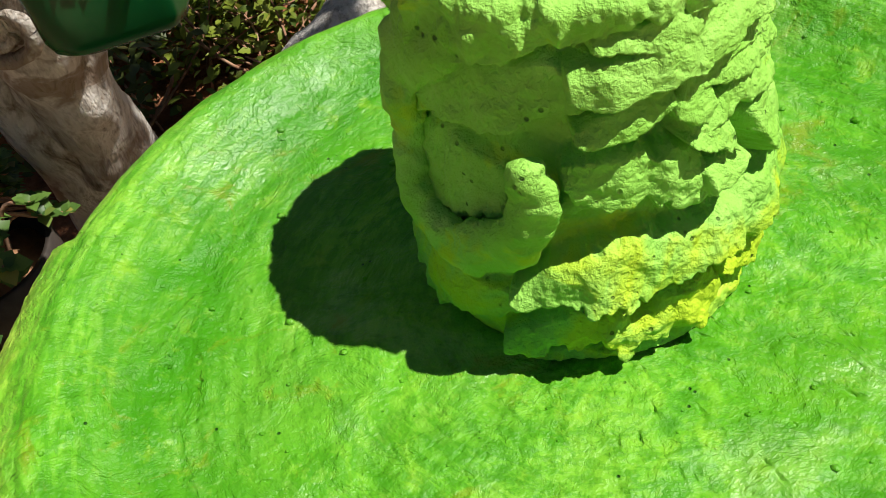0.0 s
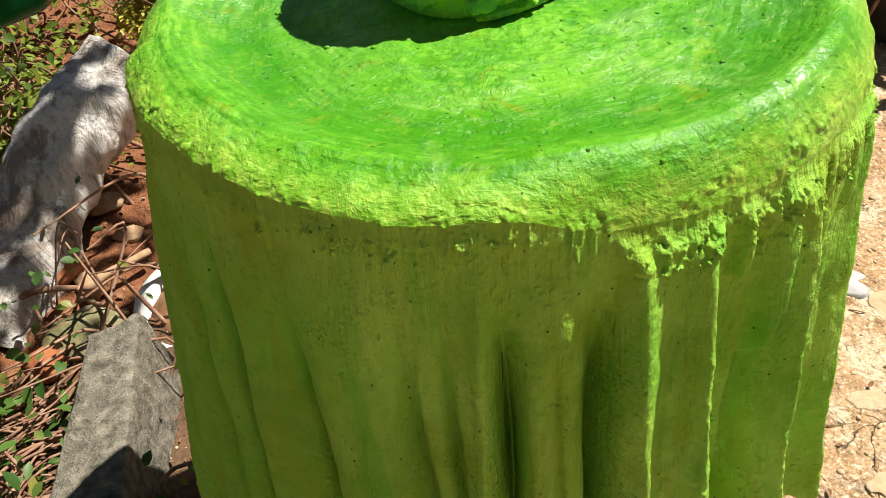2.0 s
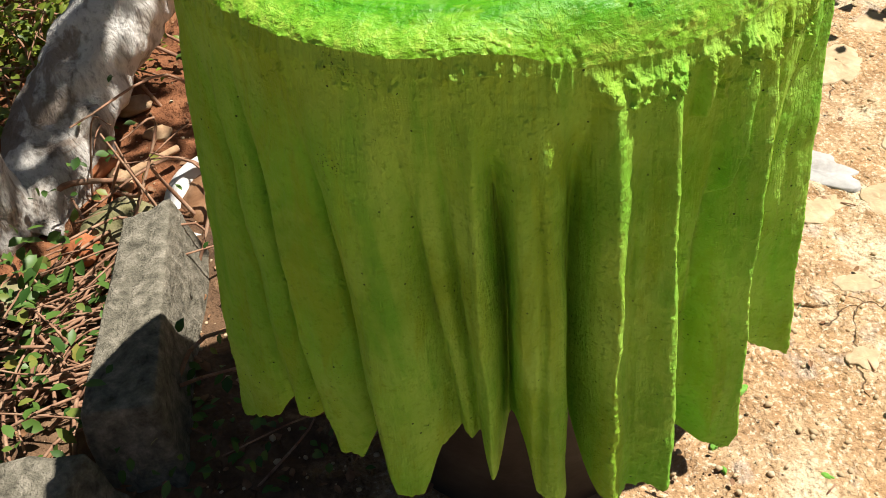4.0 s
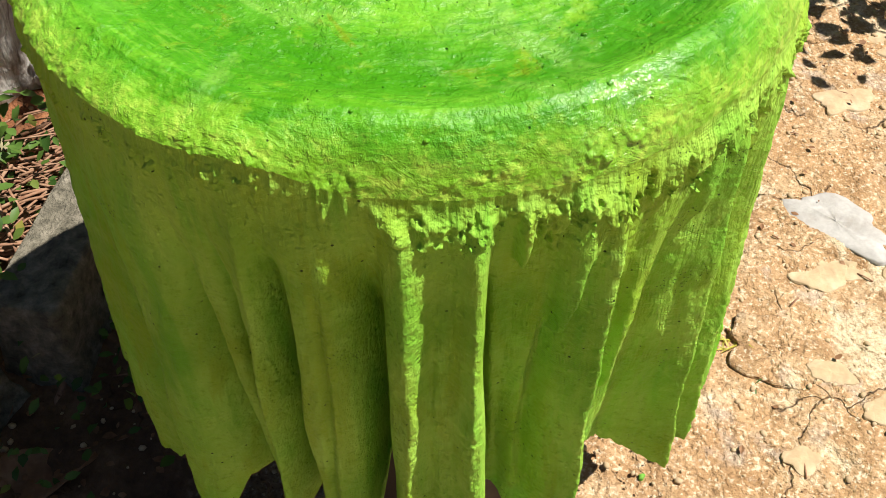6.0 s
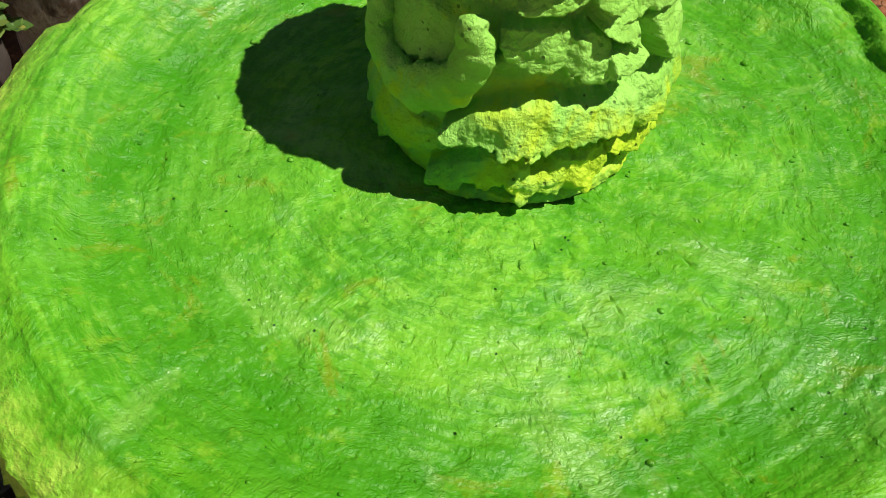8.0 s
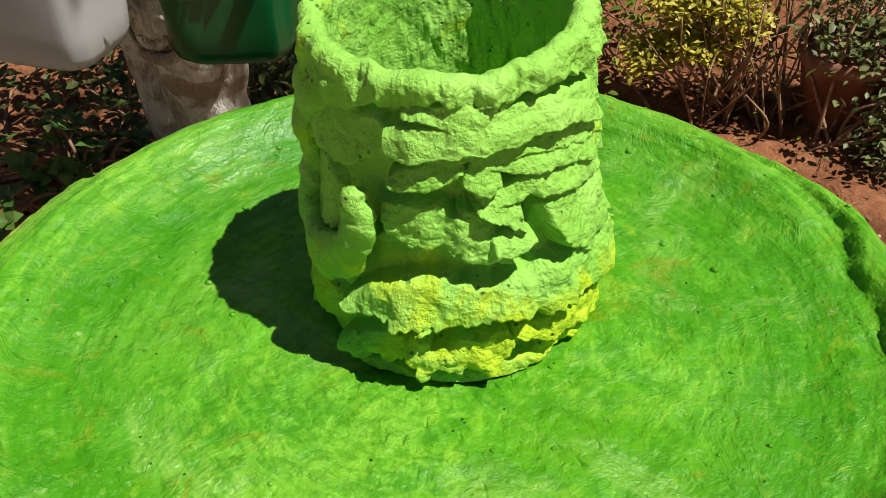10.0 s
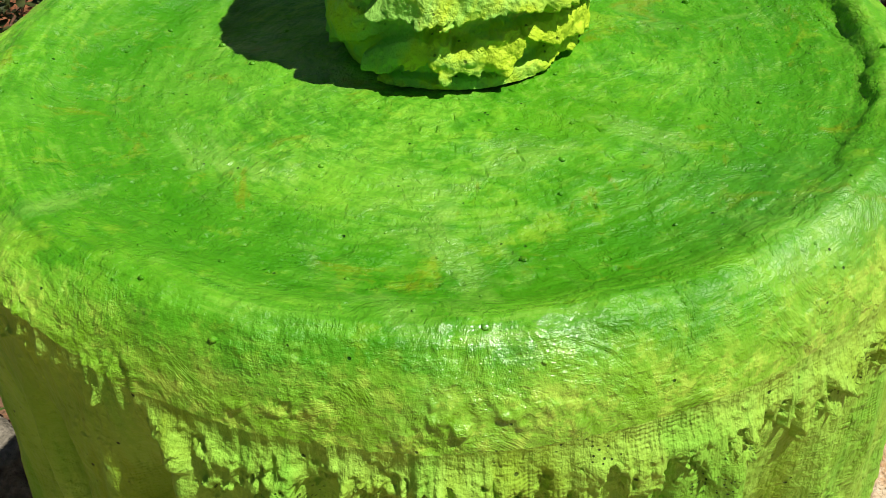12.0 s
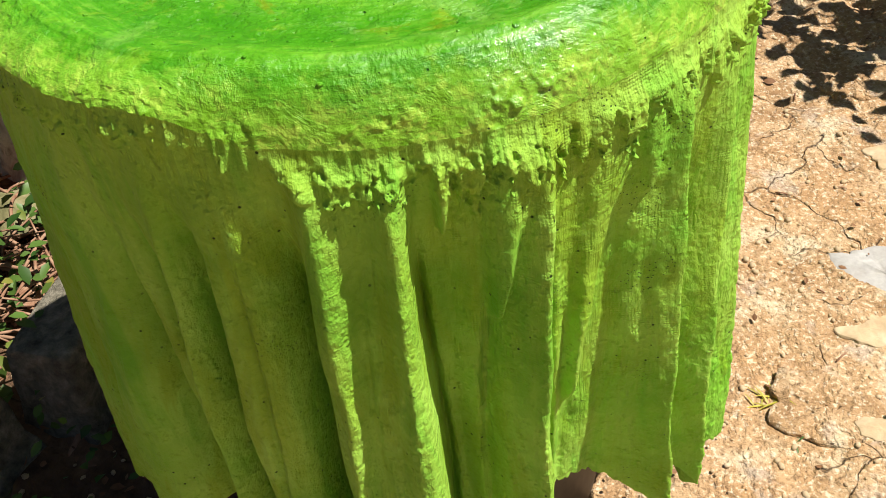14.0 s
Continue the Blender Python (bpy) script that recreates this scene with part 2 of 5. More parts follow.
    rough = m.mix(wet, m.ramp(blot, (0.3, 0.30), (0.7, 0.52)), (0.13, 0.13, 0.13))
    gloss = m.mix(m.math("MAXIMUM", wet, sheen), (0.26, 0.26, 0.26), (0.90, 0.90, 0.90))
    return m.done(col, rough, n3, gloss)


def make_cloth_paint():
    m = Nodes("painted_plaster_cloth")
    x, y, z = m.split()
    round_v, rad = round_vector(m, 190.0 * 0.19 * 5, 0.0, 190.0)
    patch = m.noise(13, 4, 0.6)
    blot = m.noise(60, 5, 0.65)
    col = m.ramp(patch, (0.34, (0.200, 0.440, 0.028)), (0.50, (0.290, 0.540, 0.055)), (0.66, (0.350, 0.620, 0.085)))
    col = m.mix(m.ramp(blot, (0.45, 0.0), (0.75, 0.35)), col, (0.420, 0.700, 0.120))
    green = m.noise(9, 3, 0.5)
    col = m.mix(m.ramp(green, (0.50, 0.0), (0.66, 0.6)), col, (0.170, 0.520, 0.025))
    high = m.ramp(m.math("ADD", z, m.math("MULTIPLY", m.noise(40, 4), 0.03)), (0.455, 0.0), (0.482, 1.0))
    col = m.mix(m.math("MULTIPLY", high, 0.50), col, (0.310, 0.540, 0.060))
    stain = m.node("ShaderNodeMapping", Scale=(1.0, 1.0, 0.22))
    m.link(m.obj, stain.inputs["Vector"])
    run = m.noise(38, 5, 0.62, stain.outputs[0], 0.6)
    col = m.mix(m.ramp(run, (0.50, 0.0), (0.62, 0.55)), col, (0.250, 0.400, 0.012))
    col = m.mix(m.ramp(run, (0.36, 0.45), (0.46, 0.0)), col, (0.120, 0.430, 0.020))
    # darker mottles, colour contrast in place of shading the bumps barely give
    mottle = m.noise(190, 5, 0.7)
    col = m.mix(m.ramp(mottle, (0.56, 0.0), (0.64, 0.40)), col, (0.150, 0.330, 0.012))
    # open weave showing in places as rows of pin holes
    weave = m.voronoi(520)
    where = m.ramp(m.noise(24, 3, 0.5), (0.64, 0.0), (0.68, 1.0))
    pin = m.math("MULTIPLY", m.ramp(weave, (0.16, 1.0), (0.24, 0.0)), where)
    lone = m.math("MULTIPLY", m.ramp(m.voronoi(120), (0.06, 1.0), (0.10, 0.0)), m.ramp(m.noise(15, 2), (0.47, 0.0), (0.53, 1.0)))
    holes = m.math("MAXIMUM", pin, lone)
    col = m.mix(m.math("MULTIPLY", holes, 0.9), col, (0.010, 0.030, 0.004))
    # threads of the cloth under the plaster
    ang = m.math("MULTIPLY", m.math("ARCTAN2", x, m.math("MULTIPLY", y, -1.0)), 0.2)
    warp = m.math("SINE", m.math("MULTIPLY", ang, 4300.0))
    weft = m.math("SINE", m.math("MULTIPLY", z, 4300.0))
    threads = m.math("MULTIPLY", m.math("ADD", warp, m.math("MULTIPLY", weft, 0.7)), m.ramp(m.noise(34, 4, 0.6), (0.54, 0.0), (0.62, 1.0)))
    n0 = m.bump(threads, 0.00012, 0.8)
    fibre, _ = round_vector(m, 75.0, 0.0, 55.0)
    n1 = m.bump(m.noise(240, 3, 0.5), 0.0018, 1.0, n0)
    n1 = m.bump(m.noise(1.0, 3, 0.5, fibre), 0.0016, 0.9, n1)
    n2 = m.bump(m.noise(1100, 3, 0.6), 0.0005, 0.9, n1)
    pimple = m.math("MULTIPLY", m.ramp(m.voronoi(210), (0.10, 1.0), (0.34, 0.0)), m.ramp(m.noise(22, 3), (0.48, 0.0), (0.60, 1.0)))
    n3 = m.bump(pimple, 0.0010, 0.8, n2)
    n4 = m.bump(m.math("SUBTRACT", 1.0, holes), 0.0012, 0.8, n3)
    return m.done(col, 0.72, n4, 0.3)


def make_clay_paint():
    m = Nodes("painted_clay")
    patch = m.noise(42, 4, 0.6)
    col = m.ramp(patch, (0.35, (0.240, 0.550, 0.060)), (0.6, (0.315, 0.640, 0.105)), (0.75, (0.395, 0.710, 0.155)))
    x, y, z = m.split()
    low = m.noise(30, 4, 0.6, distortion=0.6)
    near_foot = m.math("SUBTRACT", low, m.math("MULTIPLY", z, 3.4))
    col = m.mix(m.ramp(near_foot, (0.38, 0.0), (0.50, 0.80)), col, (0.520, 0.680, 0.010))
    daub = m.noise(34, 4, 0.6, distortion=0.8)
    col = m.mix(m.ramp(daub, (0.60, 0.0), (0.68, 0.65)), col, (0.470, 0.660, 0.016))
    pits = m.math("MULTIPLY", m.ramp(m.voronoi(240), (0.10, 1.0), (0.18, 0.0)), m.ramp(m.noise(50, 2), (0.53, 0.0), (0.60, 1.0)))
    col = m.mix(m.math("MULTIPLY", pits, 0.7), col, (0.030, 0.080, 0.008))
    n1 = m.bump(m.noise(210, 5, 0.62), 0.0024, 1.0)
    n2 = m.bump(m.noise(900, 3, 0.6), 0.0006, 0.9, n1)
    n3 = m.bump(m.math("SUBTRACT", 1.0, pits), 0.0012, 0.9, n2)
    return m.done(col, 0.66, n3, 0.35)


def make_plain(name, dark, mid, light, scale, rough=0.8, bump=0.002, fine=4.0, spec=0.3, vec_scale=None):
    m = Nodes(name)
    vec = None
    if vec_scale:
        mp = m.node("ShaderNodeMapping", Scale=vec_scale)
        m.link(m.obj, mp.inputs["Vector"])
        vec = mp.outputs[0]
    a = m.noise(scale, 5, 0.62, vec, 0.3)
    b = m.noise(scale * fine, 4, 0.6, vec)
    col = m.ramp(a, (0.28, dark), (0.5, mid), (0.72, light))
    col = m.mix(m.math("MULTIPLY", m.ramp(b, (0.4, 0.0), (0.7, 1.0)), 0.4), col, tuple(c * 0.55 for c in mid))
    n1 = m.bump(a, bump, 0.7)
    n2 = m.bump(b, bump * 0.5, 0.7, n1)
    return m.done(col, rough, n2, spec)


def make_ground():
    m = Nodes("trodden_earth")
    x, y, z = m.split()
    big = m.noise(5.5, 5, 0.6, distortion=0.4)
    mid = m.noise(24, 6, 0.65)
    fine = m.noise(210, 5, 0.68)
    tan = m.ramp(mid, (0.30, (0.250, 0.135, 0.060)), (0.48, (0.440, 0.280, 0.148)), (0.70, (0.590, 0.430, 0.262)))
    tan = m.mix(m.ramp(big, (0.40, 0.0), (0.60, 0.65)), tan, (0.470, 0.280, 0.135))
    pale = m.noise(13, 4, 0.55, distortion=0.3)
    tan = m.mix(m.ramp(pale, (0.58, 0.0), (0.66, 0.8)), tan, (0.640, 0.520, 0.350))
    grey = m.noise(16, 4, 0.6)
    tan = m.mix(m.ramp(grey, (0.60, 0.0), (0.68, 0.6)), tan, (0.420, 0.350, 0.290))
    tan = m.mix(m.ramp(fine, (0.55, 0.0), (0.62, 0.75)), tan, (0.250, 0.150, 0.075))
    tan = m.mix(m.ramp(fine, (0.39, 0.8), (0.46, 0.0)), tan, (0.740, 0.600, 0.430))
    soil = m.ramp(mid, (0.30, (0.070, 0.042, 0.026)), (0.55, (0.170, 0.098, 0.055)), (0.75, (0.290, 0.180, 0.105)))
    red = m.ramp(mid, (0.30, (0.100, 0.038, 0.018)), (0.55, (0.260, 0.105, 0.048)), (0.75, (0.360, 0.180, 0.090)))
    far = m.ramp(m.math("ADD", y, m.math("MULTIPLY", big, 0.2)), (0.45, 0.0), (0.62, 1.0))
    soil = m.mix(far, soil, red)
    edge = m.math("ADD", m.math("ADD", m.math("MULTIPLY", x, 1.0), m.math("MULTIPLY", y, -0.28)), m.math("MULTIPLY", m.math("SUBTRACT", mid, 0.5), 0.28))
    side = m.ramp(m.math("ADD", edge, 0.5), (0.30, 0.0), (0.42, 1.0))
    col = m.mix(side, soil, tan)
    far_off = m.math("SQRT", m.math("ADD", m.math("MULTIPLY", x, x), m.math("MULTIPLY", y, y)))
    outside = m.ramp(m.math("MULTIPLY", m.math("ADD", far_off, m.math("MULTIPLY", big, 1.6)), 0.2), (0.46, 0.0), (0.66, 1.0))
    back = m.ramp(m.math("ADD", m.math("SUBTRACT", y, m.math("MULTIPLY", x, 0.5)), m.math("MULTIPLY", m.math("SUBTRACT", mid, 0.5), 0.25)), (0.50, 0.0), (0.60, 1.0))
    col = m.mix(back, col, red)
    col = m.mix(outside, col, tan)
    wob = m.node("ShaderNodeVectorMath")
    wob.operation = "ADD"
    nz = m.node("ShaderNodeTexNoise", Scale=14.0, Detail=4.0)
    m.link(m.obj, nz.inputs["Vector"])
    sc = m.node("ShaderNodeVectorMath")
    sc.operation = "SCALE"
    sc.inputs["Scale"].default_value = 0.09
    m.link(nz.outputs["Color"], sc.inputs[0])
    m.link(m.obj, wob.inputs[0])
    m.link(sc.outputs[0], wob.inputs[1])
    crack = m.voronoi(8.0, "DISTANCE_TO_EDGE", vec=wob.outputs[0])
    line = m.math("MULTIPLY", m.ramp(crack, (0.0, 1.0), (0.010, 0.0)), m.ramp(m.noise(9, 3), (0.54, 0.0), (0.60, 1.0)))
    col = m.mix(m.math("MULTIPLY", line, 0.75), col, (0.090, 0.050, 0.025))
    n1 = m.bump(m.noise(40, 5, 0.55), 0.013, 1.0)
    n2 = m.bump(m.noise(170, 4, 0.6), 0.0048, 1.0, n1)
    n3 = m.bump(m.math("SUBTRACT", 1.0, line), 0.006, 0.7, n2)
    return m.done(col, 0.92, n3, 0.2)


def make_leaf(name, dark, light, yellow):
    m = Nodes(name)
    geo = m.node("ShaderNodeNewGeometry")
    col = m.ramp(geo.outputs["Random Per Island"], (0.0, dark), (0.55, light), (0.9, light), (1.0, yellow))
    tint = m.noise(60, 3)
    col = m.mix(m.math("MULTIPLY", tint, 0.3), col, dark)
    m.done(col, 0.45, None, 0.4)
    # light that comes through the blade
    tr = m.node("ShaderNodeBsdfTranslucent")
    m.link(col, tr.inputs["Color"])
    mx = m.node("ShaderNodeMixShader", Fac=0.3)
    m.link(m.bsdf.outputs[0], mx.inputs[1])
    m.link(tr.outputs[0], mx.inputs[2])
    m.link(mx.outputs[0], m.t.nodes["Material Output"].inputs[0])
    return m.mat


def make_bark():
    m = Nodes("grey_bark")
    stretch = m.node("ShaderNodeMapping", Scale=(1.0, 1.0, 0.35))
    m.link(m.obj, stretch.inputs["Vector"])
    v = stretch.outputs[0]
    a = m.noise(26, 6, 0.65, v, 0.8)
    b = m.noise(120, 5, 0.65, v)
    col = m.ramp(a, (0.30, (0.080, 0.065, 0.052)), (0.38, (0.380, 0.330, 0.280)), (0.47, (0.640, 0.600, 0.550)), (0.64, (0.760, 0.730, 0.690)))
    col = m.mix(m.math("MULTIPLY", m.ramp(b, (0.5, 0.0), (0.68, 1.0)), 0.55), col, (0.070, 0.045, 0.030))
    peel = m.noise(11, 5, 0.6, distortion=0.8)
    col = m.mix(m.ramp(peel, (0.52, 0.0), (0.58, 0.75)), col, (0.230, 0.160, 0.110))
    n1 = m.bump(a, 0.014, 1.0)
    n2 = m.bump(b, 0.006, 1.0, n1)
    return m.done(col, 0.85, n2, 0.2)


def make_plastic(name, color, rough=0.3, trans=0.0):
    m = Nodes(name)
    a = m.noise(30, 4)
    col = m.mix(m.math("MULTIPLY", a, 0.3), color, tuple(c * 0.6 for c in color))
    n = m.bump(m.noise(25, 2), 0.002, 0.3)
    m.done(col, rough, n, 0.5)
    if trans:
        tr = m.node("ShaderNodeBsdfTranslucent")
        m.link(col, tr.inputs["Color"])
        mx = m.node("ShaderNodeMixShader", Fac=trans)
        m.link(m.bsdf.outputs[0], mx.inputs[1])
        m.link(tr.outputs[0], mx.inputs[2])
        m.link(mx.outputs[0], m.t.nodes["Material Output"].inputs[0])
    return m.mat


M_TOP, M_CLOTH, M_CLAY, M_GROUND, M_BARK = make_top_paint(), make_cloth_paint(), make_clay_paint(), make_ground(), make_bark()
M_CONCRETE = make_plain("weathered_concrete", (0.055, 0.050, 0.036), (0.200, 0.180, 0.135), (0.370, 0.330, 0.260), 75, 0.92, 0.009, 5)
M_MOSSY = make_plain("mossy_stone", (0.080, 0.085, 0.030), (0.220, 0.200, 0.095), (0.380, 0.330, 0.210), 30, 0.92, 0.004)
M_PALE = make_plain("pale_stone", (0.400, 0.280, 0.160), (0.540, 0.400, 0.245), (0.640, 0.510, 0.350), 28, 0.9, 0.003)
M_GREY = make_plain("grey_slate", (0.300, 0.270, 0.240), (0.430, 0.410, 0.390), (0.520, 0.500, 0.480), 30, 0.85, 0.002)
M_ORANGE = make_plain("broken_brick", (0.220, 0.060, 0.025), (0.420, 0.140, 0.055), (0.520, 0.230, 0.110), 35, 0.9, 0.004)
M_TANBRICK = make_plain("tan_brick", (0.260, 0.150, 0.080), (0.440, 0.280, 0.160), (0.560, 0.400, 0.250), 40, 0.9, 0.003)
M_TWIG = make_plain("dry_twig", (0.140, 0.060, 0.035), (0.330, 0.180, 0.110), (0.480, 0.330, 0.220), 60, 0.85, 0.001)
M_DRYLEAF = make_plain("dry_leaf", (0.120, 0.055, 0.025), (0.250, 0.125, 0.060), (0.380, 0.220, 0.120), 35, 0.7, 0.001)
M_TERRA = make_plain("terracotta", (0.130, 0.050, 0.030), (0.260, 0.110, 0.065), (0.400, 0.260, 0.190), 14, 0.85, 0.002)
M_REDBOX = make_plain("red_plastic", (0.230, 0.030, 0.018), (0.330, 0.045, 0.028), (0.380, 0.060, 0.035), 20, 0.5, 0.001)
M_DARKPOT = make_plain("dark_plastic", (0.020, 0.016, 0.014), (0.045, 0.036, 0.030), (0.080, 0.065, 0.055), 20, 0.55, 0.001)
M_WOOD = make_plain("weathered_wood", (0.160, 0.085, 0.045), (0.300, 0.180, 0.100), (0.430, 0.290, 0.180), 22, 0.85, 0.002, vec_scale=(0.3, 3.0, 3.0))
M_GREEN = make_plastic("dark_green_plastic", (0.006, 0.130, 0.035), 0.25, 0.25)
M_WHITE = make_plastic("white_plastic", (0.62, 0.63, 0.64), 0.22, 0.35)
M_BOWL = make_plastic("white_enamel", (0.70, 0.69, 0.66), 0.35)
M_SHRUB = make_leaf("shrub_leaf", (0.060, 0.110, 0.012), (0.240, 0.300, 0.035), (0.400, 0.370, 0.060))
M_WEED = make_leaf("weed_leaf", (0.030, 0.085, 0.015), (0.120, 0.220, 0.040), (0.380, 0.330, 0.070))
M_GOLD = make_leaf("golden_leaf", (0.320, 0.290, 0.035), (0.620, 0.550, 0.080), (0.700, 0.600, 0.140))
M_FOLIAGE = make_leaf("potted_leaf", (0.050, 0.080, 0.020), (0.240, 0.270, 0.100), (0.450, 0.420, 0.240))
M_HEDGE = make_leaf("hedge_leaf", (0.030, 0.050, 0.012), (0.100, 0.130, 0.035), (0.200, 0.180, 0.060))
M_PETAL = make_leaf("red_petal", (0.500, 0.020, 0.015), (0.650, 0.040, 0.030), (0.700, 0.120, 0.060))
M_SPILL = make_plain("spilt_green_paint", (0.120, 0.300, 0.040), (0.160, 0.380, 0.050), (0.260, 0.430, 0.110), 90, 0.8, 0.001)


# ---------------------------------------------------------------- ground
def ground_height(x, y):
    h = 0.006 * fbm(x * 6, y * 6, 0.0, 3) + 0.0035 * fbm(x * 28, y * 28, 3.0, 3)
    rough = smooth(-0.05, -0.25, x) + smooth(0.40, 0.6, y)
    return h + np.clip(rough, 0, 1) * (0.012 * fbm(x * 16, y * 16, 9.0, 4)) * smooth(3.0, 1.6, np.hypot(x, y))


def make_floor():
    inner = np.arange(-1.6, 1.6001, 0.008)
    outer = np.array([1.8, 2.3, 3.2, 5, 9, 18, 40, 120, 400])
    ax = np.concatenate([-outer[::-1], inner, outer])
    X, Y = np.meshgrid(ax, ax + 0.35)
    Z = GROUND + ground_height(X, Y) * smooth(6, 2, np.hypot(X, Y))
    Z = Z - 0.006 * smooth(0.28, 0.12, np.hypot(X, Y))
    ob = link("ground", grid_mesh("ground", np.stack([X, Y, Z], -1)), M_GROUND)
    return tagged(ob, "dry tan earth with cracks, darker soil in the bed", "ground", kind="structure")


ground = make_floor()


_gx = np.arange(-1.7, 2.2, 0.01)
_gh = ground_height(*np.meshgrid(_gx, _gx))


def on_ground(x, y):
    u, v = min(max((x + 1.7) / 0.01, 0), len(_gx) - 1.01), min(max((y + 1.7) / 0.01, 0), len(_gx) - 1.01)
    i, j = int(u), int(v)
    a, b = u - i, v - j
    h = (_gh[j, i] * (1 - a) + _gh[j, i + 1] * a) * (1 - b) + (_gh[j + 1, i] * (1 - a) + _gh[j + 1, i + 1] * a) * b
    return GROUND + float(h)


# ---------------------------------------------------------------- the draped table
PLATE_Z = 0.471
# folds of the cloth, going round: azimuth under the rim and at the hem, reach past the rim there
FOLDS_LEFT = (
    (-184.0, -184.0, 0.000, 0.030), (-178.0, -177.0, 0.002, 0.042), (-171.0, -163.0, -0.004, 0.012), (-166.0, -152.0, 0.001, 0.032), (-162.0, -149.0, -0.001, 0.022),
    (-160.0, -148.0, -0.014, -0.012), (-157.4, -144.5, 0.001, 0.034), (-150.0, -139.5, 0.000, 0.026), (-146.0, -137.0, -0.002, 0.016), (-141.0, -132.5, 0.002, 0.036),
    (-136.0, -128.0, 0.001, 0.030), (-130.0, -124.5, -0.003, 0.006), (-122.5, -121.0, -0.004, 0.004), (-119.8, -119.0, -0.002, 0.012), (-118.0, -117.0, 0.003, 0.032),
    (-116.2, -115.2, -0.008, 0.000), (-114.3, -113.2, -0.012, -0.012), (-112.5, -110.5, 0.002, 0.030), (-108.0, -106.5, 0.002, 0.036), (-105.2, -104.0, -0.002, 0.026))
FOLDS_FRONT = (
    (-103.2, -102.8, -0.010, -0.016), (-100.8, -101.2, -0.012, -0.016), (-99.3, -100.0, 0.003, 0.028), (-97.0, -97.5, 0.009, 0.042), (-94.5, -95.0, 0.003, 0.033),
    (-91.0, -91.5, 0.001, 0.033), (-88.3, -88.5, 0.009, 0.046), (-86.6, -86.0, 0.005, 0.038), (-85.5, -84.8, -0.008, -0.006), (-82.0, -81.5, -0.008, -0.010),
    (-77.0, -80.0, -0.006, 0.006), (-72.0, -77.0, -0.002, 0.032), (-69.0, -73.0, 0.009, 0.043), (-66.5, -71.0, 0.000, 0.016), (-60.0, -66.0, -0.003, -0.008))
FOLDS_RIGHT = (
    (-55.0, -58.0, -0.004, -0.006), (-50.0, -53.0, 0.000, 0.014), (-46.0, -49.5, 0.007, 0.036), (-43.8, -47.0, -0.006, 0.000), (-39.0, -43.0, -0.006, -0.002),
    (-33.0, -38.0, 0.005, 0.032), (-29.0, -34.0, 0.000, 0.010), (-24.0, -24.0, 0.004, 0.028), (-15.0, -16.0, 0.000, 0.010), (-7.0, -5.0, 0.003, 0.028))
FOLDS_BACK = tuple((a, a + 2 * math.sin(a * 0.3), 0.004 * (k % 2), 0.010 + 0.022 * (k % 2)) for k, a in enumerate(range(5, 172, 11)))
FOLDS = FOLDS_LEFT + FOLDS_FRONT + FOLDS_RIGHT + FOLDS_BACK
# height of the ragged hem, going round
HEM = ((-184, 0.105), (-177, 0.093), (-168, 0.120), (-160, 0.200), (-155, 0.180), (-149, 0.176), (-146, 0.200), (-143.8, 0.170), (-140, 0.170), (-138, 0.198), (-135.6, 0.192), (-133.6, 0.153),
       (-129, 0.152), (-127, 0.182), (-125, 0.182), (-122, 0.190), (-119.2, 0.186), (-117.5, 0.166), (-114.9, 0.168), (-113.6, 0.192), (-111.3, 0.190), (-109.6, 0.150), (-104, 0.148), (-102.7, 0.192), (-101.7, 0.190),
       (-100.3, 0.150), (-96, 0.137), (-92, 0.143), (-86, 0.139), (-84.8, 0.172), (-82, 0.168), (-79, 0.145), (-74, 0.140), (-71.5, 0.160), (-70, 0.182), (-62, 0.178), (-57, 0.172), (-51, 0.150), (-48, 0.148),
       (-45, 0.170), (-41, 0.140), (-36, 0.095), (-30, 0.115), (-22, 0.095), (-12, 0.130))


CREASES = ((-160.0, -148.6, 1.1, 0.021), (-145.5, -135.8, 1.0, 0.013), (-129.5, -123.5, 1.3, 0.013), (-115.2, -114.2, 0.9, 0.018), (-123.0, -119.8, 0.8, 0.010), (-102.0, -102.0, 1.1, 0.014),
           (-85.3, -84.6, 0.7, 0.012), (-74.5, -79.5, 1.0, 0.008), (-66.8, -70.2, 0.9, 0.008), (-44.2, -47.2, 0.7, 0.010), (-172.0, -165.0, 1.2, 0.010), (-93.0, -94.0, 0.7, 0.003), (-108.5, -108.8, 0.7, 0.004))


def runs_on(deg, z):
    """Runs of thick plaster down the cloth, added to catch sunlit streaks: where, how wide and how thick."""
    out = np.zeros_like(deg)
    for a0, z0, a1, z1, w0, w1, thick in ((-102.5, 0.474, -97.5, 0.436, 1.3, 1.6, 0.0045), (-97.0, 0.455, -96.6, 0.26, 2.0, 0.7, 0.0022), (-88.0, 0.462, -87.2, 0.16, 1.7, 0.6, 0.0022),
                                         (-80.8, 0.460, -82.0, 0.408, 1.7, 0.35, 0.0105), (-73.0, 0.460, -76.2, 0.350, 3.0, 0.5, 0.0130), (-57.0, 0.462, -65.5, 0.270, 4.6, 0.6, 0.0105),
                                         (-51.5, 0.460, -52.5, 0.39, 3.0, 1.0, 0.0050)):
        k = np.clip((z0 - z) / (z0 - z1), -0.2, 1.2)
        d = (deg - (a0 + (a1 - a0) * k)) / np.maximum(w0 + (w1 - w0) * k, 0.2)
        out = np.maximum(out, thick * np.exp(-np.abs(d) ** 3) * smooth(1.06, 0.90, k) * np.clip(0.15 + 1.25 * k, 0, 1))
    return out


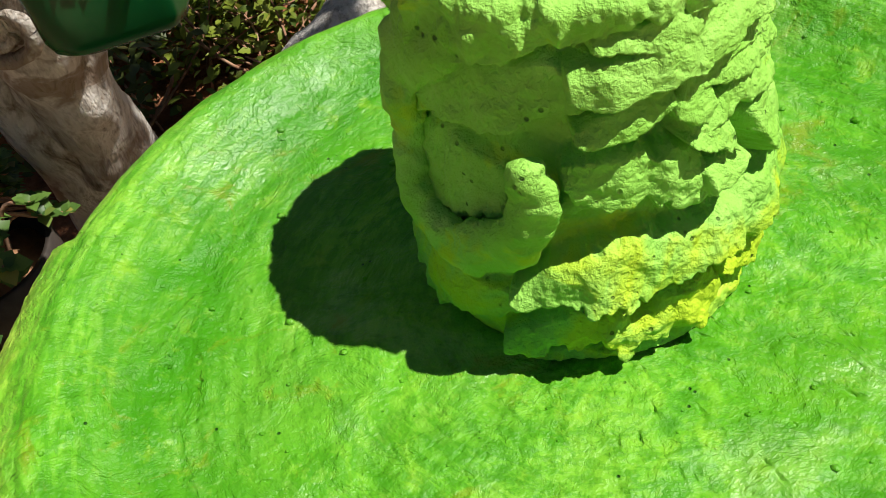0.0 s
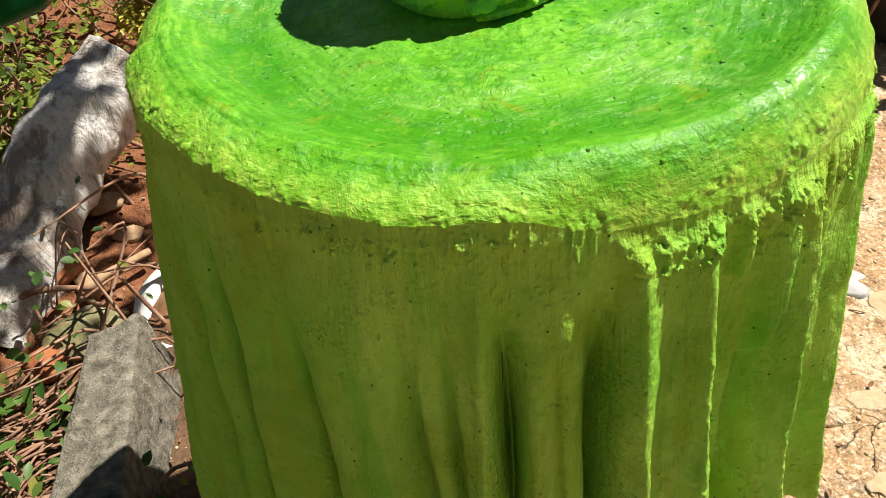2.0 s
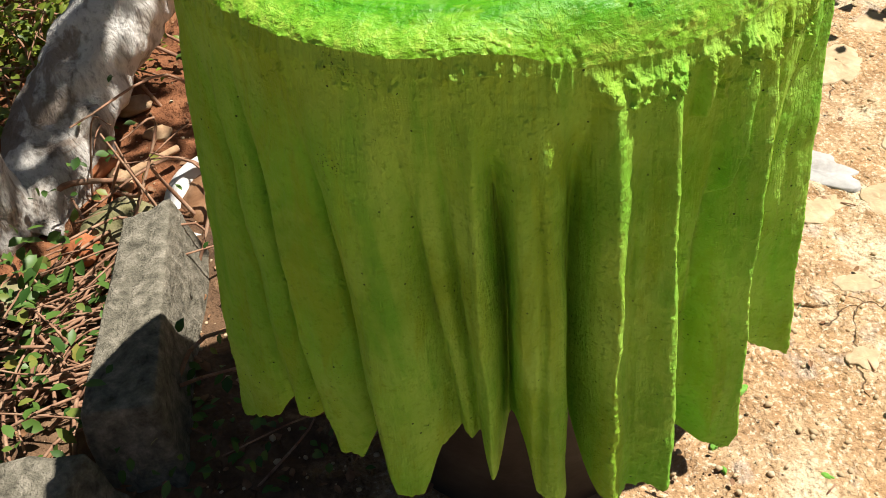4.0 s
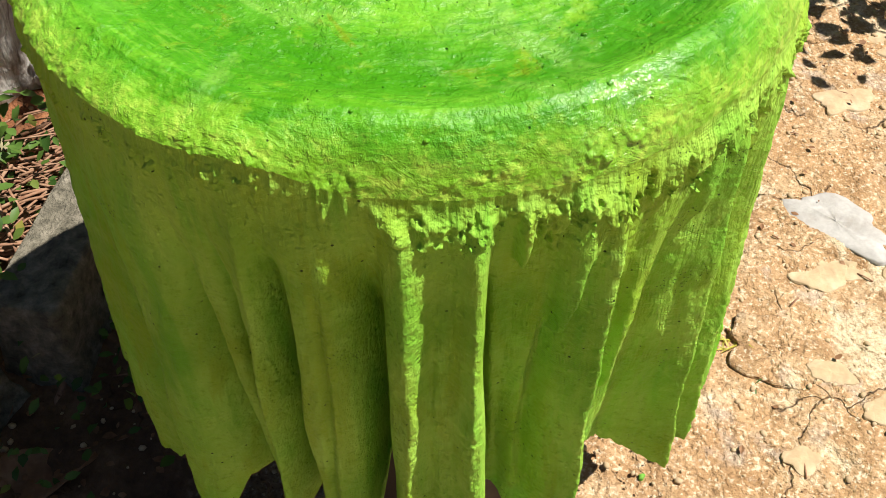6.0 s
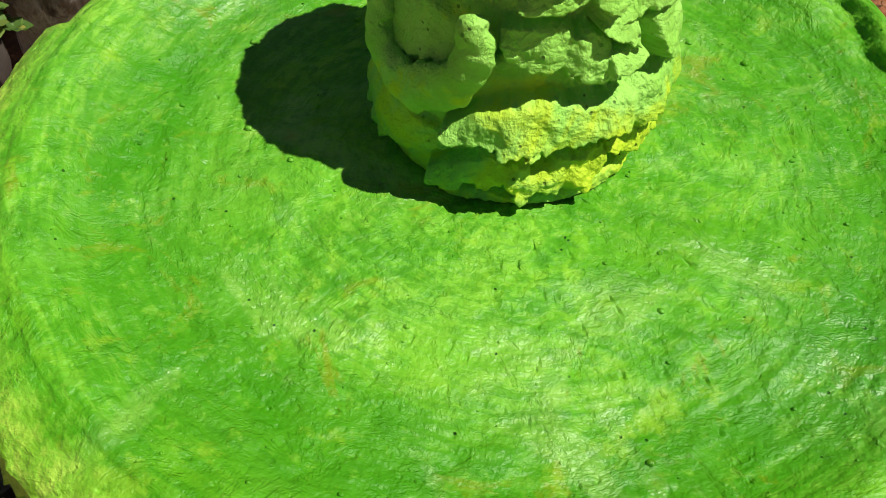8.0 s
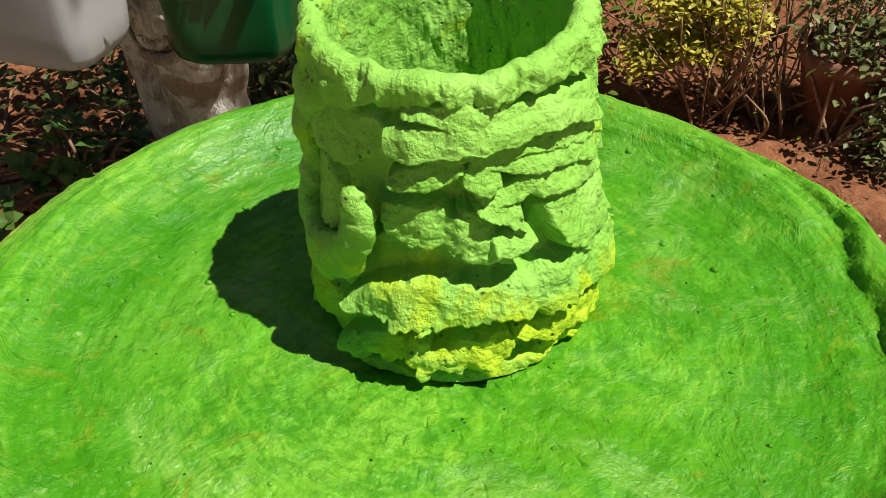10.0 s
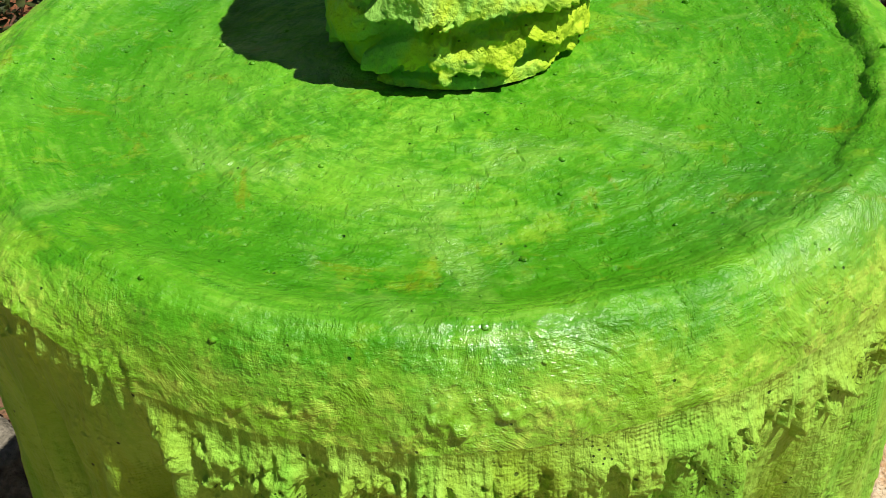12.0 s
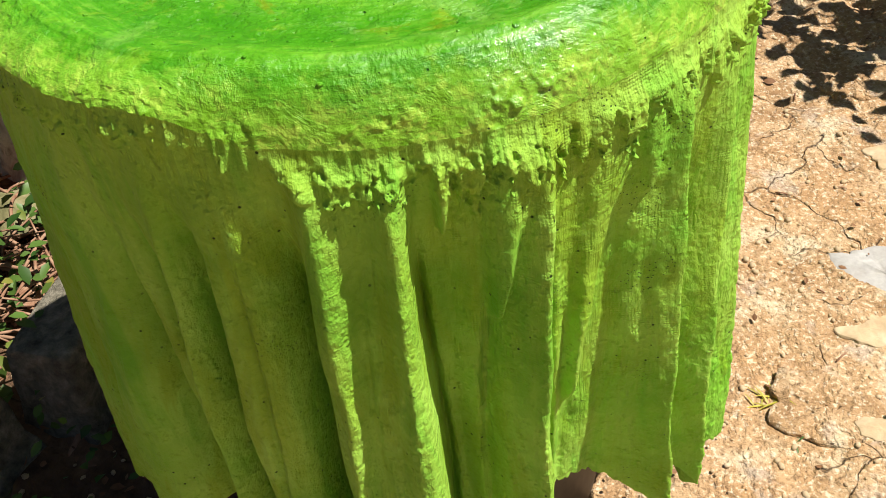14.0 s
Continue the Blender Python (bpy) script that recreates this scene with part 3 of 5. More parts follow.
def turn_apart(a, b):
    return (a - b + 180.0) % 360.0 - 180.0


def angles(fine, coarse):
    return np.concatenate([np.arange(-186, 6, fine), np.arange(6, 174, coarse)])


def crust(x, y, z):
    """The grainy coat of plaster on the rim."""
    chips = np.maximum(fbm(x * 150, y * 150, z * 100, 3, 0.6) - 0.12, 0)
    where = np.clip(0.5 + 1.3 * fbm(x * 40, y * 40, z * 40, 2), 0, 1.3)
    return where * (0.0006 * fbm(x * 300, y * 300, z * 230, 2, 0.6) + 0.0030 * np.minimum(chips, 0.45))


def make_table():
    table = empty("draped_table", pose(0, 0, GROUND), "bright green plaster-stiffened cloth side table with a dished top", "table")
    # top: a shallow dish with a rounded rim
    th = np.radians(angles(0.24, 1.2))
    prof = [(0.0, 0.0), (0.06, 0.0), (0.11, 0.0), (0.135, 0.0015), (0.150, 0.006), (0.160, 0.0115), (0.169, 0.0150), (0.175, 0.0132), (0.1802, 0.0078), (0.1834, 0.0020), (0.1857, -0.004), (0.1875, -0.009), (0.1887, -0.0135)]
    pr = np.array(prof)
    seg = np.concatenate([[0], np.cumsum(np.hypot(*np.diff(pr, axis=0).T))])
    s = np.concatenate([np.linspace(0, 0.11, 60)[:-1], np.linspace(0.11, seg[-1], 120)])
    R, Z = np.interp(s, seg, pr[:, 0]), np.interp(s, seg, pr[:, 1])
    for _ in range(6):
        Z[1:-1] = (Z[:-2] + 2 * Z[1:-1] + Z[2:]) / 4
        R[1:-1] = (R[:-2] + 2 * R[1:-1] + R[2:]) / 4
    T, RR = np.meshgrid(th, R)
    ZZ = np.repeat(Z[:, None], len(th), 1)
    deg = np.degrees(T)
    wob = 1 + 0.012 * np.sin(2 * T + 0.6) * smooth(0.1, 0.19, RR) + 0.010 * fbm(np.cos(T) * 2.2, np.sin(T) * 2.2, 0.4, 3) * smooth(0.1, 0.19, RR)
    wob = wob + (0.005 + 0.034 * np.maximum(smooth(-98, -128, deg), smooth(128, 152, deg)) - 0.028 * smooth(25, 60, deg) * smooth(140, 115, deg)) * smooth(0.12, 0.19, RR)
    wob = wob + 0.009 * np.maximum(smooth(-98, -122, deg), smooth(-84, -70, deg)) * smooth(0.178, 0.187, RR)
    X, Y = RR * wob * np.cos(T), RR * wob * np.sin(T)
    ZZ = np.where(RR > 0.172, 0.0132 + (ZZ - 0.0132) * (1 - 0.60 * smooth(-102, -114, deg)), ZZ)
    side = np.exp(-(turn_apart(deg, 30.0) / 48.0) ** 2)
    line = np.interp(deg, [-20, 14, 32, 45, 63, 90], [0.158, 0.161, 0.164, 0.170, 0.177, 0.176])
    groove = np.hypot(X, Y) - line + 0.0035 * fbm(X * 30, Y * 30, 6.0, 3) + 0.0015 * fbm(X * 120, Y * 120, 2.0, 2)
    broken = np.clip(0.9 + 0.7 * fbm(X * 22, Y * 22, 8.0, 2), 0, 1)
    ZZ = ZZ - 0.0048 * side * broken * smooth(0.0018, -0.0004, groove) * smooth(-0.014, -0.001, groove)
    ZZ = ZZ + 0.0028 * side * broken * np.exp(-((groove - 0.006) / 0.005) ** 2)
    ZZ = ZZ + 0.0022 * fbm(X * 12, Y * 12, 1.0, 3) + 0.0007 * fbm(X * 70, Y * 70, 5.0, 4)
    strokes = fbm(RR * 230, T * 3.0, 0.0, 3)
    ZZ = ZZ + 0.00045 * strokes * smooth(0.05, 0.1, RR) * np.clip(0.7 + fbm(X * 20, Y * 20, 9.0, 2), 0.1, 1.5)
    pit = fbm(X * 240, Y * 240, 0.0, 2)
    ZZ = ZZ - 0.0014 * smooth(0.62, 0.85, pit)
    edge = smooth(0.174, 0.186, RR)
    push = 1 + (0.25 * edge + 0.8 * smooth(0.1815, 0.1858, RR)) * crust(X, Y, ZZ) / 0.19
    X, Y = X * push, Y * push
    link("top", grid_mesh("table_top", np.stack([X, Y, ZZ + PLATE_Z - GROUND], -1)[::-1], True), M_TOP, table, "glossy mottled green dished top")
    rnd = random.Random(17)
    crumbs = Soup()
    for k in range(170):
        a, q = rnd.uniform(-math.pi, math.pi), 0.183 * math.sqrt(rnd.uniform(0.05, 1.0))
        i, j = int(np.argmin(np.abs(R - q))), int(np.argmin(np.abs(th - (a if a > radians(-186) else a + 2 * math.pi))))
        size = 0.0005 + 0.0011 * rnd.random() ** 4
        v, f_ = blob(k * 0.61, size, (1.2, 0.9, 0.8), 0.35, 2.0, 1)
        crumbs.add([u_ + Vector((X[i, j], Y[i, j], ZZ[i, j] + PLATE_Z - GROUND + size * 0.1)) for u_ in v], f_)
    for a, q, size in ((-123.0, 0.186, 0.0042), (-121.8, 0.188, 0.0036), (-124.2, 0.187, 0.0032), (-158.0, 0.196, 0.0040), (-150.0, 0.195, 0.0036)):
        v, f_ = blob(a, size, (1.0, 0.8, 0.9), 0.5, 2.2, 2)
        crumbs.add([u_ + Vector((q * math.cos(radians(a)), q * math.sin(radians(a)), PLATE_Z - GROUND + 0.004)) for u_ in v], f_)
    tagged(link("crumb", crumbs.mesh("crumb"), M_TOP, table, "grains of plaster stuck in the paint"), kind="stuff")
    rim_r, rim_z = np.hypot(X, Y)[-1], ZZ[-1] + PLATE_Z
    # skirt: stiffened cloth in folds
    th_deg = angles(0.24, 1.2)
    T, V = np.meshgrid(np.radians(th_deg), np.concatenate([np.linspace(0, 0.30, 170)[:-1], np.linspace(0.30, 1, 210)]))
    deg = np.degrees(T)
    ha, hz = np.array(HEM).T
    ha, hz = np.concatenate([ha, np.arange(0, 170, 10)]), np.concatenate([hz, 0.13 + 0.02 * np.sin(np.arange(0, 170, 10) * 0.9)])
    soft = np.exp(-(np.arange(-8, 9) * 0.25 / 0.45) ** 2)
    hem = np.convolve(np.interp(np.arange(-186, 178, 0.25), ha, hz), soft / soft.sum(), "valid")
    hem = np.interp(deg[0], np.arange(-184, 176, 0.25), hem)
    hem = hem + 0.004 * fbm(np.cos(T[0]) * 14, np.sin(T[0]) * 14, 7.0, 3) + 0.0035 * fbm(np.cos(T[0]) * 40, np.sin(T[0]) * 40, 4.0, 3)
    ZZ = rim_z[None, :] - V * (rim_z - hem)[None, :]
    top_z = PLATE_Z - 0.014
    u = np.clip((top_z - ZZ) / (top_z - 0.140), 0, 1.12)
    even = np.convolve(np.concatenate([rim_r[-30:], rim_r, rim_r[:30]]), np.ones(61) / 61, "valid")
    fade = smooth(0, 0.09, u)
    RR = rim_r[None, :] * (1 - fade) + fade * even[None, :] - 0.0010 * smooth(0.01, 0.08, u) 
    fa, fb, f_top, f_hem = np.array(FOLDS).T
    grid = np.arange(-190, 190, 0.25)
    levels = np.linspace(0, 1.12, 150)
    field = np.zeros((len(levels), len(deg[0])))
    for row, uu in enumerate(levels):
        at = fa + (fb - fa) * uu + 0.4 * np.sin(uu * 9 + fa) + 0.22 * np.sin(uu * 23 + 2.3 * fa)
        reach = np.where(f_top > 0, f_top * smooth(0.0, 0.10, uu), f_top * smooth(0.06, 0.30, uu)) + (f_hem - f_top) * max(uu - 0.03, 0.0) ** 0.92
        order = np.argsort(at)
        line_ = np.interp(grid, np.concatenate([at[order][-3:] - 360, at[order], at[order][:3] + 360]), np.concatenate([reach[order][-3:], reach[order], reach[order][:3]]))
        soft = np.exp(-(np.arange(-12, 13) * 0.25 / (0.42 + 0.35 * (1 - min(uu, 1)))) ** 2)
        field[row] = np.interp(deg[0], grid, np.convolve(np.pad(line_, 12, mode="edge"), soft / soft.sum(), "valid"))
    low = np.clip((u / 1.12 * 149).astype(int), 0, 148)
    part_up = u / 1.12 * 149 - low
    col = np.arange(len(deg[0]))[None, :]
    f = field[low, col] * (1 - part_up) + field[low + 1, col] * part_up
    for a0, a1, wide, deep in CREASES:
        f = f - deep * np.exp(-(turn_apart(deg, a0 + (a1 - a0) * u + 0.5 * np.sin(u * 7 + a0)) / wide) ** 2) * smooth(0.05, 0.45, u)
    # puckers where the stiff cloth dried unevenly
    f = f + 0.0016 * fbm(np.cos(T) * 11, np.sin(T) * 11, ZZ * 9, 3) * smooth(0.05, 0.3, u)
    RR = RR + f + runs_on(deg, ZZ)
    X, Y = RR * np.cos(T), RR * np.sin(T)
    RR = RR + 0.0020 * fbm(X * 16, Y * 16, ZZ * 9, 3) + 0.0006 * fbm(X * 90, Y * 90, ZZ * 60, 3)
    # plaster crust hanging from the rim, with runs
    icicle = np.maximum(fbm(np.cos(T) * 34, np.sin(T) * 34, 8.0, 4), 0) * np.clip(0.7 + 1.6 * fbm(np.cos(T) * 7, np.sin(T) * 7, 2.0, 2), 0, 1.6)
    left = smooth(-99, -106, deg)
    lower = PLATE_Z - 0.016 + 0.010 * left - (0.010 - 0.003 * left) * fbm(np.cos(T) * 9, np.sin(T) * 9, 3.0, 3) - (0.018 + 0.004 * left) * icicle
    lower = lower - 0.024 * smooth(-102, -90, deg) * smooth(10, -20, deg) * (0.6 + 0.8 * np.maximum(fbm(np.cos(T) * 24, np.sin(T) * 24, 1.0, 2), 0))
    grain = fbm(X * 210, Y * 210, ZZ * 120, 3, 0.65)
    coat = smooth(-0.002, 0.002, ZZ - lower + 0.012 * grain)
    start = smooth(0.0, 0.012, rim_z[None, :] - ZZ)
    streak = fbm(X * 230, Y * 230, ZZ * 24, 3, 0.6)
    lump = crust(X, Y, ZZ) * (1 + 0.6 * 0.5 * np.exp(-((ZZ - lower) / 0.012) ** 2) + 0.25 * smooth(0.0, 0.02, ZZ - lower))
    hang = 0.0016 + 0.07 * smooth(-104, -97, deg) * smooth(-6, -24, deg) * np.clip(rim_z[None, :] - ZZ - 0.004, 0, 0.05)
    RR = RR + (start * coat * hang + lump * (1 - 0.75 * start * (1 - coat))) + coat * start * 0.0008 * streak * smooth(0.466, 0.450, ZZ)
    RR = RR + 0.0012 * smooth(-100, -120, deg) * np.exp(-((ZZ - 0.468) / 0.006) ** 2) * np.clip(0.6 + 1.4 * fbm(np.cos(T) * 14, np.sin(T) * 14, 2.0, 2), 0, 1.4)
    crest = smooth(0.006, 0.024, f) * smooth(-105, -95, deg) * smooth(0.10, 0.3, u)
    RR = RR + crest * (0.0006 * grain + 0.0005 * streak + 0.4 * lump)
    away = smooth(0, 0.014, rim_z[None, :] - ZZ)
    RR = rim_r[None, :] * (1 - away) + RR * away
    P = np.stack([RR * np.cos(T), RR * np.sin(T), ZZ - GROUND], -1)
    # the back of the cloth, turned over at the hem
    inner = []
    for lift, back in ((-0.0008, 0.0012), (0.0, 0.0030), (0.004, 0.0045), (0.03, 0.006), (0.08, 0.006), (0.16, 0.006), (0.26, 0.010)):
        row = np.clip(np.searchsorted(-ZZ[:, 400], -(ZZ[-1, 400] + max(lift, 0))), 0, len(ZZ) - 1)
        r_in = RR[row] - back
        inner.append(np.stack([r_in * np.cos(T[0]), r_in * np.sin(T[0]), ZZ[row] + min(lift, 0) - GROUND], -1)[None])
    P = np.concatenate([P] + inner, 0)
    link("skirt", grid_mesh("table_skirt", P[::-1], True), M_CLOTH, table, "stiff pleated green cloth skirt with a ragged hem")
    # what carries it
    prof = [(0.128, 0.0), (0.130, 0.004), (0.132, 0.40), (0.15, 0.455), (0.17, 0.475)]
    th = np.radians(np.arange(0, 360, 5))
    P = np.array([[(r * math.cos(a), r * math.sin(a), z) for a in th] for r, z in prof])
    link("pedestal", grid_mesh("table_pedestal", P, True), M_DARKPOT, table, "dark core under the cloth")
    return table


table = make_table()


# ---------------------------------------------------------------- the clay pot
def make_pot():
    pot = empty("clay_pot", pose(-0.005, 0.031, PLATE_Z + 0.0005, 0, 0, 0), "lime green hand-built clay pot of coiled strips", "pot")
    th_deg = np.arange(-180, 180, 0.42)
    zs = np.linspace(0, 0.118, 290)
    D, Z = np.meshgrid(th_deg, zs)
    T = np.radians(D)
    cx, cy = np.cos(T), np.sin(T)
    base = np.interp(Z, [0, 0.006, 0.02, 0.055, 0.09, 0.118], [0.0465, 0.0476, 0.0474, 0.0448, 0.0420, 0.0405])
    base = base + 0.0045 * np.exp(-(turn_apart(D, -140) / 50) ** 2) * smooth(0.06, 0.005, Z)
    wob = 0.0016 * fbm(cx * 1.6, cy * 1.6, Z * 20, 3)
    jag = fbm(cx * 7, cy * 7, Z * 130, 3)
    jag2 = fbm(cx * 24 + 4, cy * 24, Z * 420, 3)
    lump = fbm(cx * 3.2 + 2, cy * 3.2, Z * 60, 2)
    skin = np.zeros_like(Z)

    def coil(reach, ragged, *knots):
        """A strip of clay pressed on: azimuth, height and half width along it, thick at its lower edge."""
        nonlocal skin
        a, zc, h = np.array(knots, float).reshape(-1, 3).T
        d = a[0] + (D - a[0] + 60) % 360 - 60
        mid = np.interp(d, a, zc) + 0.0007 * lump
        half = np.interp(d, a, h)
        over = np.maximum(a[0] - d, d - a[-1]) * 0.0009
        half = np.maximum(half * np.sqrt(np.clip(1 - np.maximum(over, 0) / 0.004, 0, 1)), 1e-4)
        rel = (Z - mid) / half
        low, high = rel + ragged * (0.42 * jag + 0.14 * jag2), rel + ragged * (0.30 * jag + 0.08 * jag2)
        shape = smooth(-1.14, -0.86, low) * smooth(1.16, 0.70, high) * (0.86 + 0.14 * np.sqrt(np.clip(1 - (rel + 0.35) ** 2 / 1.9, 0, 1)) - 0.17 * np.clip(rel, -1, 1))
        shape = shape * (1 + 0.16 * lump + 0.07 * ragged * jag) * smooth(0.004, 0.0005, over + 0.0012 * ragged * jag)
        skin = np.maximum(skin, reach * shape)

    # the plain wall beside the loop, and the far side
    coil(0.0058, 0.3, -168, 0.0884, 0.0114, -140, 0.0900, 0.0123, -117, 0.0929, 0.0114, -95, 0.0978, 0.0085, -77, 0.0980, 0.0029)
    coil(0.0046, 0.4, -178, 0.0210, 0.0095, -145, 0.0192, 0.0123, -119, 0.0210, 0.0076, -109, 0.0227, 0.0029)
    coil(0.0040, 0.4, -176, 0.0580, 0.0152, -140, 0.0599, 0.0152, -112, 0.0621, 0.0095)
    for a, z, h in ((22, 0.096, 0.008), (18, 0.068, 0.010), (40, 0.012, 0.008), (60, 0.040, 0.009)):
        coil(0.0065, 0.8, a, z, h, a + 60, z + 0.003, h, a + 120, z - 0.002, h)
    # coils under the lip
    coil(0.0078, 0.5, -81, 0.1107, 0.0019, -65, 0.1099, 0.0043, -48, 0.1086, 0.0043, -13, 0.1014, 0.0047, 10, 0.0939, 0.0057)
    coil(0.0102, 0.25, -88, 0.1021, 0.0043, -83, 0.1018, 0.0061, -77, 0.1009, 0.0062, -61, 0.1029, 0.0052, -47, 0.1036, 0.0047, -19, 0.1012, 0.0038, 5, 0.0903, 0.0047)
    coil(0.0074, 0.4, -79, 0.0948, 0.0014, -58, 0.0968, 0.0030, -41, 0.0964, 0.0038, -16, 0.0909, 0.0047, 15, 0.0814, 0.0057)
    coil(0.0090, 0.35, -87, 0.0871, 0.0019, -83, 0.0876, 0.0040, -74, 0.0888, 0.0052, -66, 0.0912, 0.0047, -62, 0.0924, 0.0019)
    coil(0.0100, 0.45, -60, 0.0891, 0.0038, -57, 0.0899, 0.0071, -52, 0.0886, 0.0066, -49, 0.0882, 0.0038)
    coil(0.0082, 0.4, -52, 0.0934, 0.0019, -37, 0.0898, 0.0052, -14, 0.0849, 0.0057, 10, 0.0764, 0.0066)
    coil(0.0086, 0.4, -54, 0.0798, 0.0024, -38, 0.0807, 0.0049, -15, 0.0765, 0.0057, 5, 0.0708, 0.0057)
    # the wide ragged slab in the middle
    coil(0.0080, 1.1, -91, 0.0724, 0.0043, -87, 0.0715, 0.0084, -74, 0.0691, 0.0087, -60, 0.0668, 0.0095, -50, 0.0614, 0.0087, -45, 0.0552, 0.0038)
    coil(0.0062, 0.8, -96, 0.0616, 0.0014, -89, 0.0639, 0.0029, -81, 0.0662, 0.0029)
    coil(0.0108, 0.7, -55, 0.0774, 0.0019, -51, 0.0759, 0.0038, -39, 0.0709, 0.0052, -36, 0.0693, 0.0029)
    coil(0.0112, 0.7, -51, 0.0629, 0.0038, -43, 0.0633, 0.0049, -37, 0.0627, 0.0038)
    coil(0.0095, 0.6, -28, 0.0672, 0.0047, -23, 0.0642, 0.0114, -10, 0.0571, 0.0142, 12, 0.0530, 0.0123)
    # the long band that climbs to the other side
    coil(0.0108, 0.7, -107, 0.0324, 0.0029, -98, 0.0362, 0.0062, -86, 0.0389, 0.0093, -71, 0.0387, 0.0097, -53, 0.0390, 0.0081, -41, 0.0386, 0.0090, -12, 0.0370, 0.0114, 25, 0.0320, 0.0104)
    # lumps round the foot
    coil(0.0080, 1, -112, 0.0104, 0.0029, -107, 0.0120, 0.0055, -97, 0.0146, 0.0065, -87, 0.0169, 0.0068, -85, 0.0174, 0.0038)
    coil(0.0094, 0.9, -83, 0.0169, 0.0047, -80, 0.0155, 0.0087, -76, 0.0123, 0.0095, -75, 0.0123, 0.0047)
    coil(0.0088, 0.8, -74, 0.0133, 0.0047, -65, 0.0139, 0.0087, -54, 0.0156, 0.0095, -46, 0.0182, 0.0066, -45, 0.0178, 0.0029)
    coil(0.0084, 0.6, -42, 0.0212, 0.0029, -31, 0.0179, 0.0062, -1, 0.0139, 0.0076, 30, 0.0135, 0.0076)
    coil(0.0062, 0.8, -108, 0.0010, 0.0014, -91, 0.0010, 0.0025, -76, 0.0010, 0.0031, -50, 0.0017, 0.0036, -24, 0.0061, 0.0038, 20, 0.0076, 0.0047)
    r = base + wob + skin + 0.0007 * fbm(cx * 7, cy * 7, Z * 120, 3) + 0.00022 * jag2 + 0.0004 * jag * smooth(0.001, 0.005, skin)
    # the lip: a thick roll that hangs lower on one side
    edge = np.interp(D, [-180, -140, -127, -115, -102, -92, -74, -55, -37, 0, 90, 180], [0.1035, 0.1010, 0.0995, 0.1030, 0.1060, 0.1105, 0.1125, 0.1125, 0.1120, 0.1080, 0.1060, 0.1035])
    drip = edge - Z + 0.0022 * jag + 0.0010 * jag2
    roll = smooth(0.0007, -0.0012, drip) * (0.0078 + 0.0030 * fbm(cx * 5, cy * 5, Z * 60, 3) + 0.0010 * jag)
    r = np.maximum(r, base + wob + roll + 0.0006 * fbm(cx * 9, cy * 9, Z * 120, 3))
    # two gaps torn through the coils
    tear = np.exp(-(turn_apart(D, -36) / 2.6) ** 2 - ((Z - 0.0695) / 0.006) ** 4) + np.exp(-(turn_apart(D, -36.5) / 3.2) ** 2 - ((Z - 0.052) / 0.0065) ** 4)
    r = r - 0.015 * np.clip(tear, 0, 1)
    top = 0.1172 + 0.0030 * fbm(cx[-1] * 2.2, cy[-1] * 2.2, 7.0, 3) + 0.0012 * np.sin(2 * T[-1] + 1.0)
    Zs = Z * (top[None, :] / 0.118)
    outer = np.stack([r * cx, r * cy, Zs], -1)
    # rim and inner wall
    rings = [outer]
    lipr = r[-1]
    inner = 0.0400 + 0.0015 * fbm(cx[-1] * 3, cy[-1] * 3, 1.0, 3)
    for k in range(1, 9):
        a = math.pi * k / 9
        rr = (lipr + inner) / 2 + (lipr - inner) / 2 * math.cos(a)
        zz = top + 0.0036 * math.sin(a)
        rr = rr + 0.0007 * fbm(cx[-1] * 20, cy[-1] * 20, k * 0.3, 2)
        rings.append(np.stack([rr * cx[-1], rr * cy[-1], zz], -1)[None])
    for zfrac in np.linspace(1, 0.08, 60):
        z = top * zfrac
        rr = inner - 0.001 * (1 - zfrac) + 0.0012 * fbm(cx[-1] * 9, cy[-1] * 9, z * 130, 4)
        rings.append(np.stack([rr * cx[-1], rr * cy[-1], z], -1)[None])
    rings.append(np.stack([0 * cx[-1], 0 * cx[-1], 0 * cx[-1] + 0.008], -1)[None])
    link("body", grid_mesh("pot_body", np.concatenate(rings, 0), True), M_CLAY, pot)
    # a flattened coil bent into a loop and pressed on the side
    bends = ((-124, 0.112, 0.043), (-138, 0.102, 0.046), (-150, 0.087, 0.0485), (-155, 0.070, 0.0500), (-154, 0.052, 0.0515), (-145, 0.0405, 0.0525), (-127, 0.0395, 0.0525), (-111, 0.0475, 0.0535), (-102, 0.060, 0.0545), (-100.5, 0.0705, 0.0545), (-103, 0.079, 0.052))
    pts = spline([(q * math.cos(radians(a)), q * math.sin(radians(a)), z) for a, z, q in bends], 13)
    n = len(pts)
    verts, faces = [], []
    sides = 20
    for k in range(n):
        p = pts[k]
        way = (pts[min(k + 1, n - 1)] - pts[max(k - 1, 0)]).normalized()
        o = Vector((p.x, p.y, 0)).normalized()
        flat = way.cross(o).normalized()
        o = flat.cross(way)
        t = k / (n - 1)
        tip = math.sqrt(max(0.02, min(1, t / 0.06, (1 - t) / 0.03) * (2 - min(1, t / 0.06, (1 - t) / 0.03))))
        wide = (0.0088 + 0.0014 * math.sin(11 * t + 1) - 0.0018 * t) * tip
        for j in range(sides):
            a = 2 * math.pi * j / sides
            q = p + flat * wide * math.cos(a) + o * (0.0054 - 0.0010 * t) * tip * math.sin(a)
            q += (q - p) * (0.42 * noise.noise(q * 75) + 0.30 * noise.noise(q * 190) + 0.12 * noise.noise(q * 420))
            verts.append(q)
    for k in range(n - 1):
        for j in range(sides):
            a, b = k * sides + j, k * sides + (j + 1) % sides
            faces.append((a, a + sides, b + sides, b))
    faces.append(tuple(range(sides)))
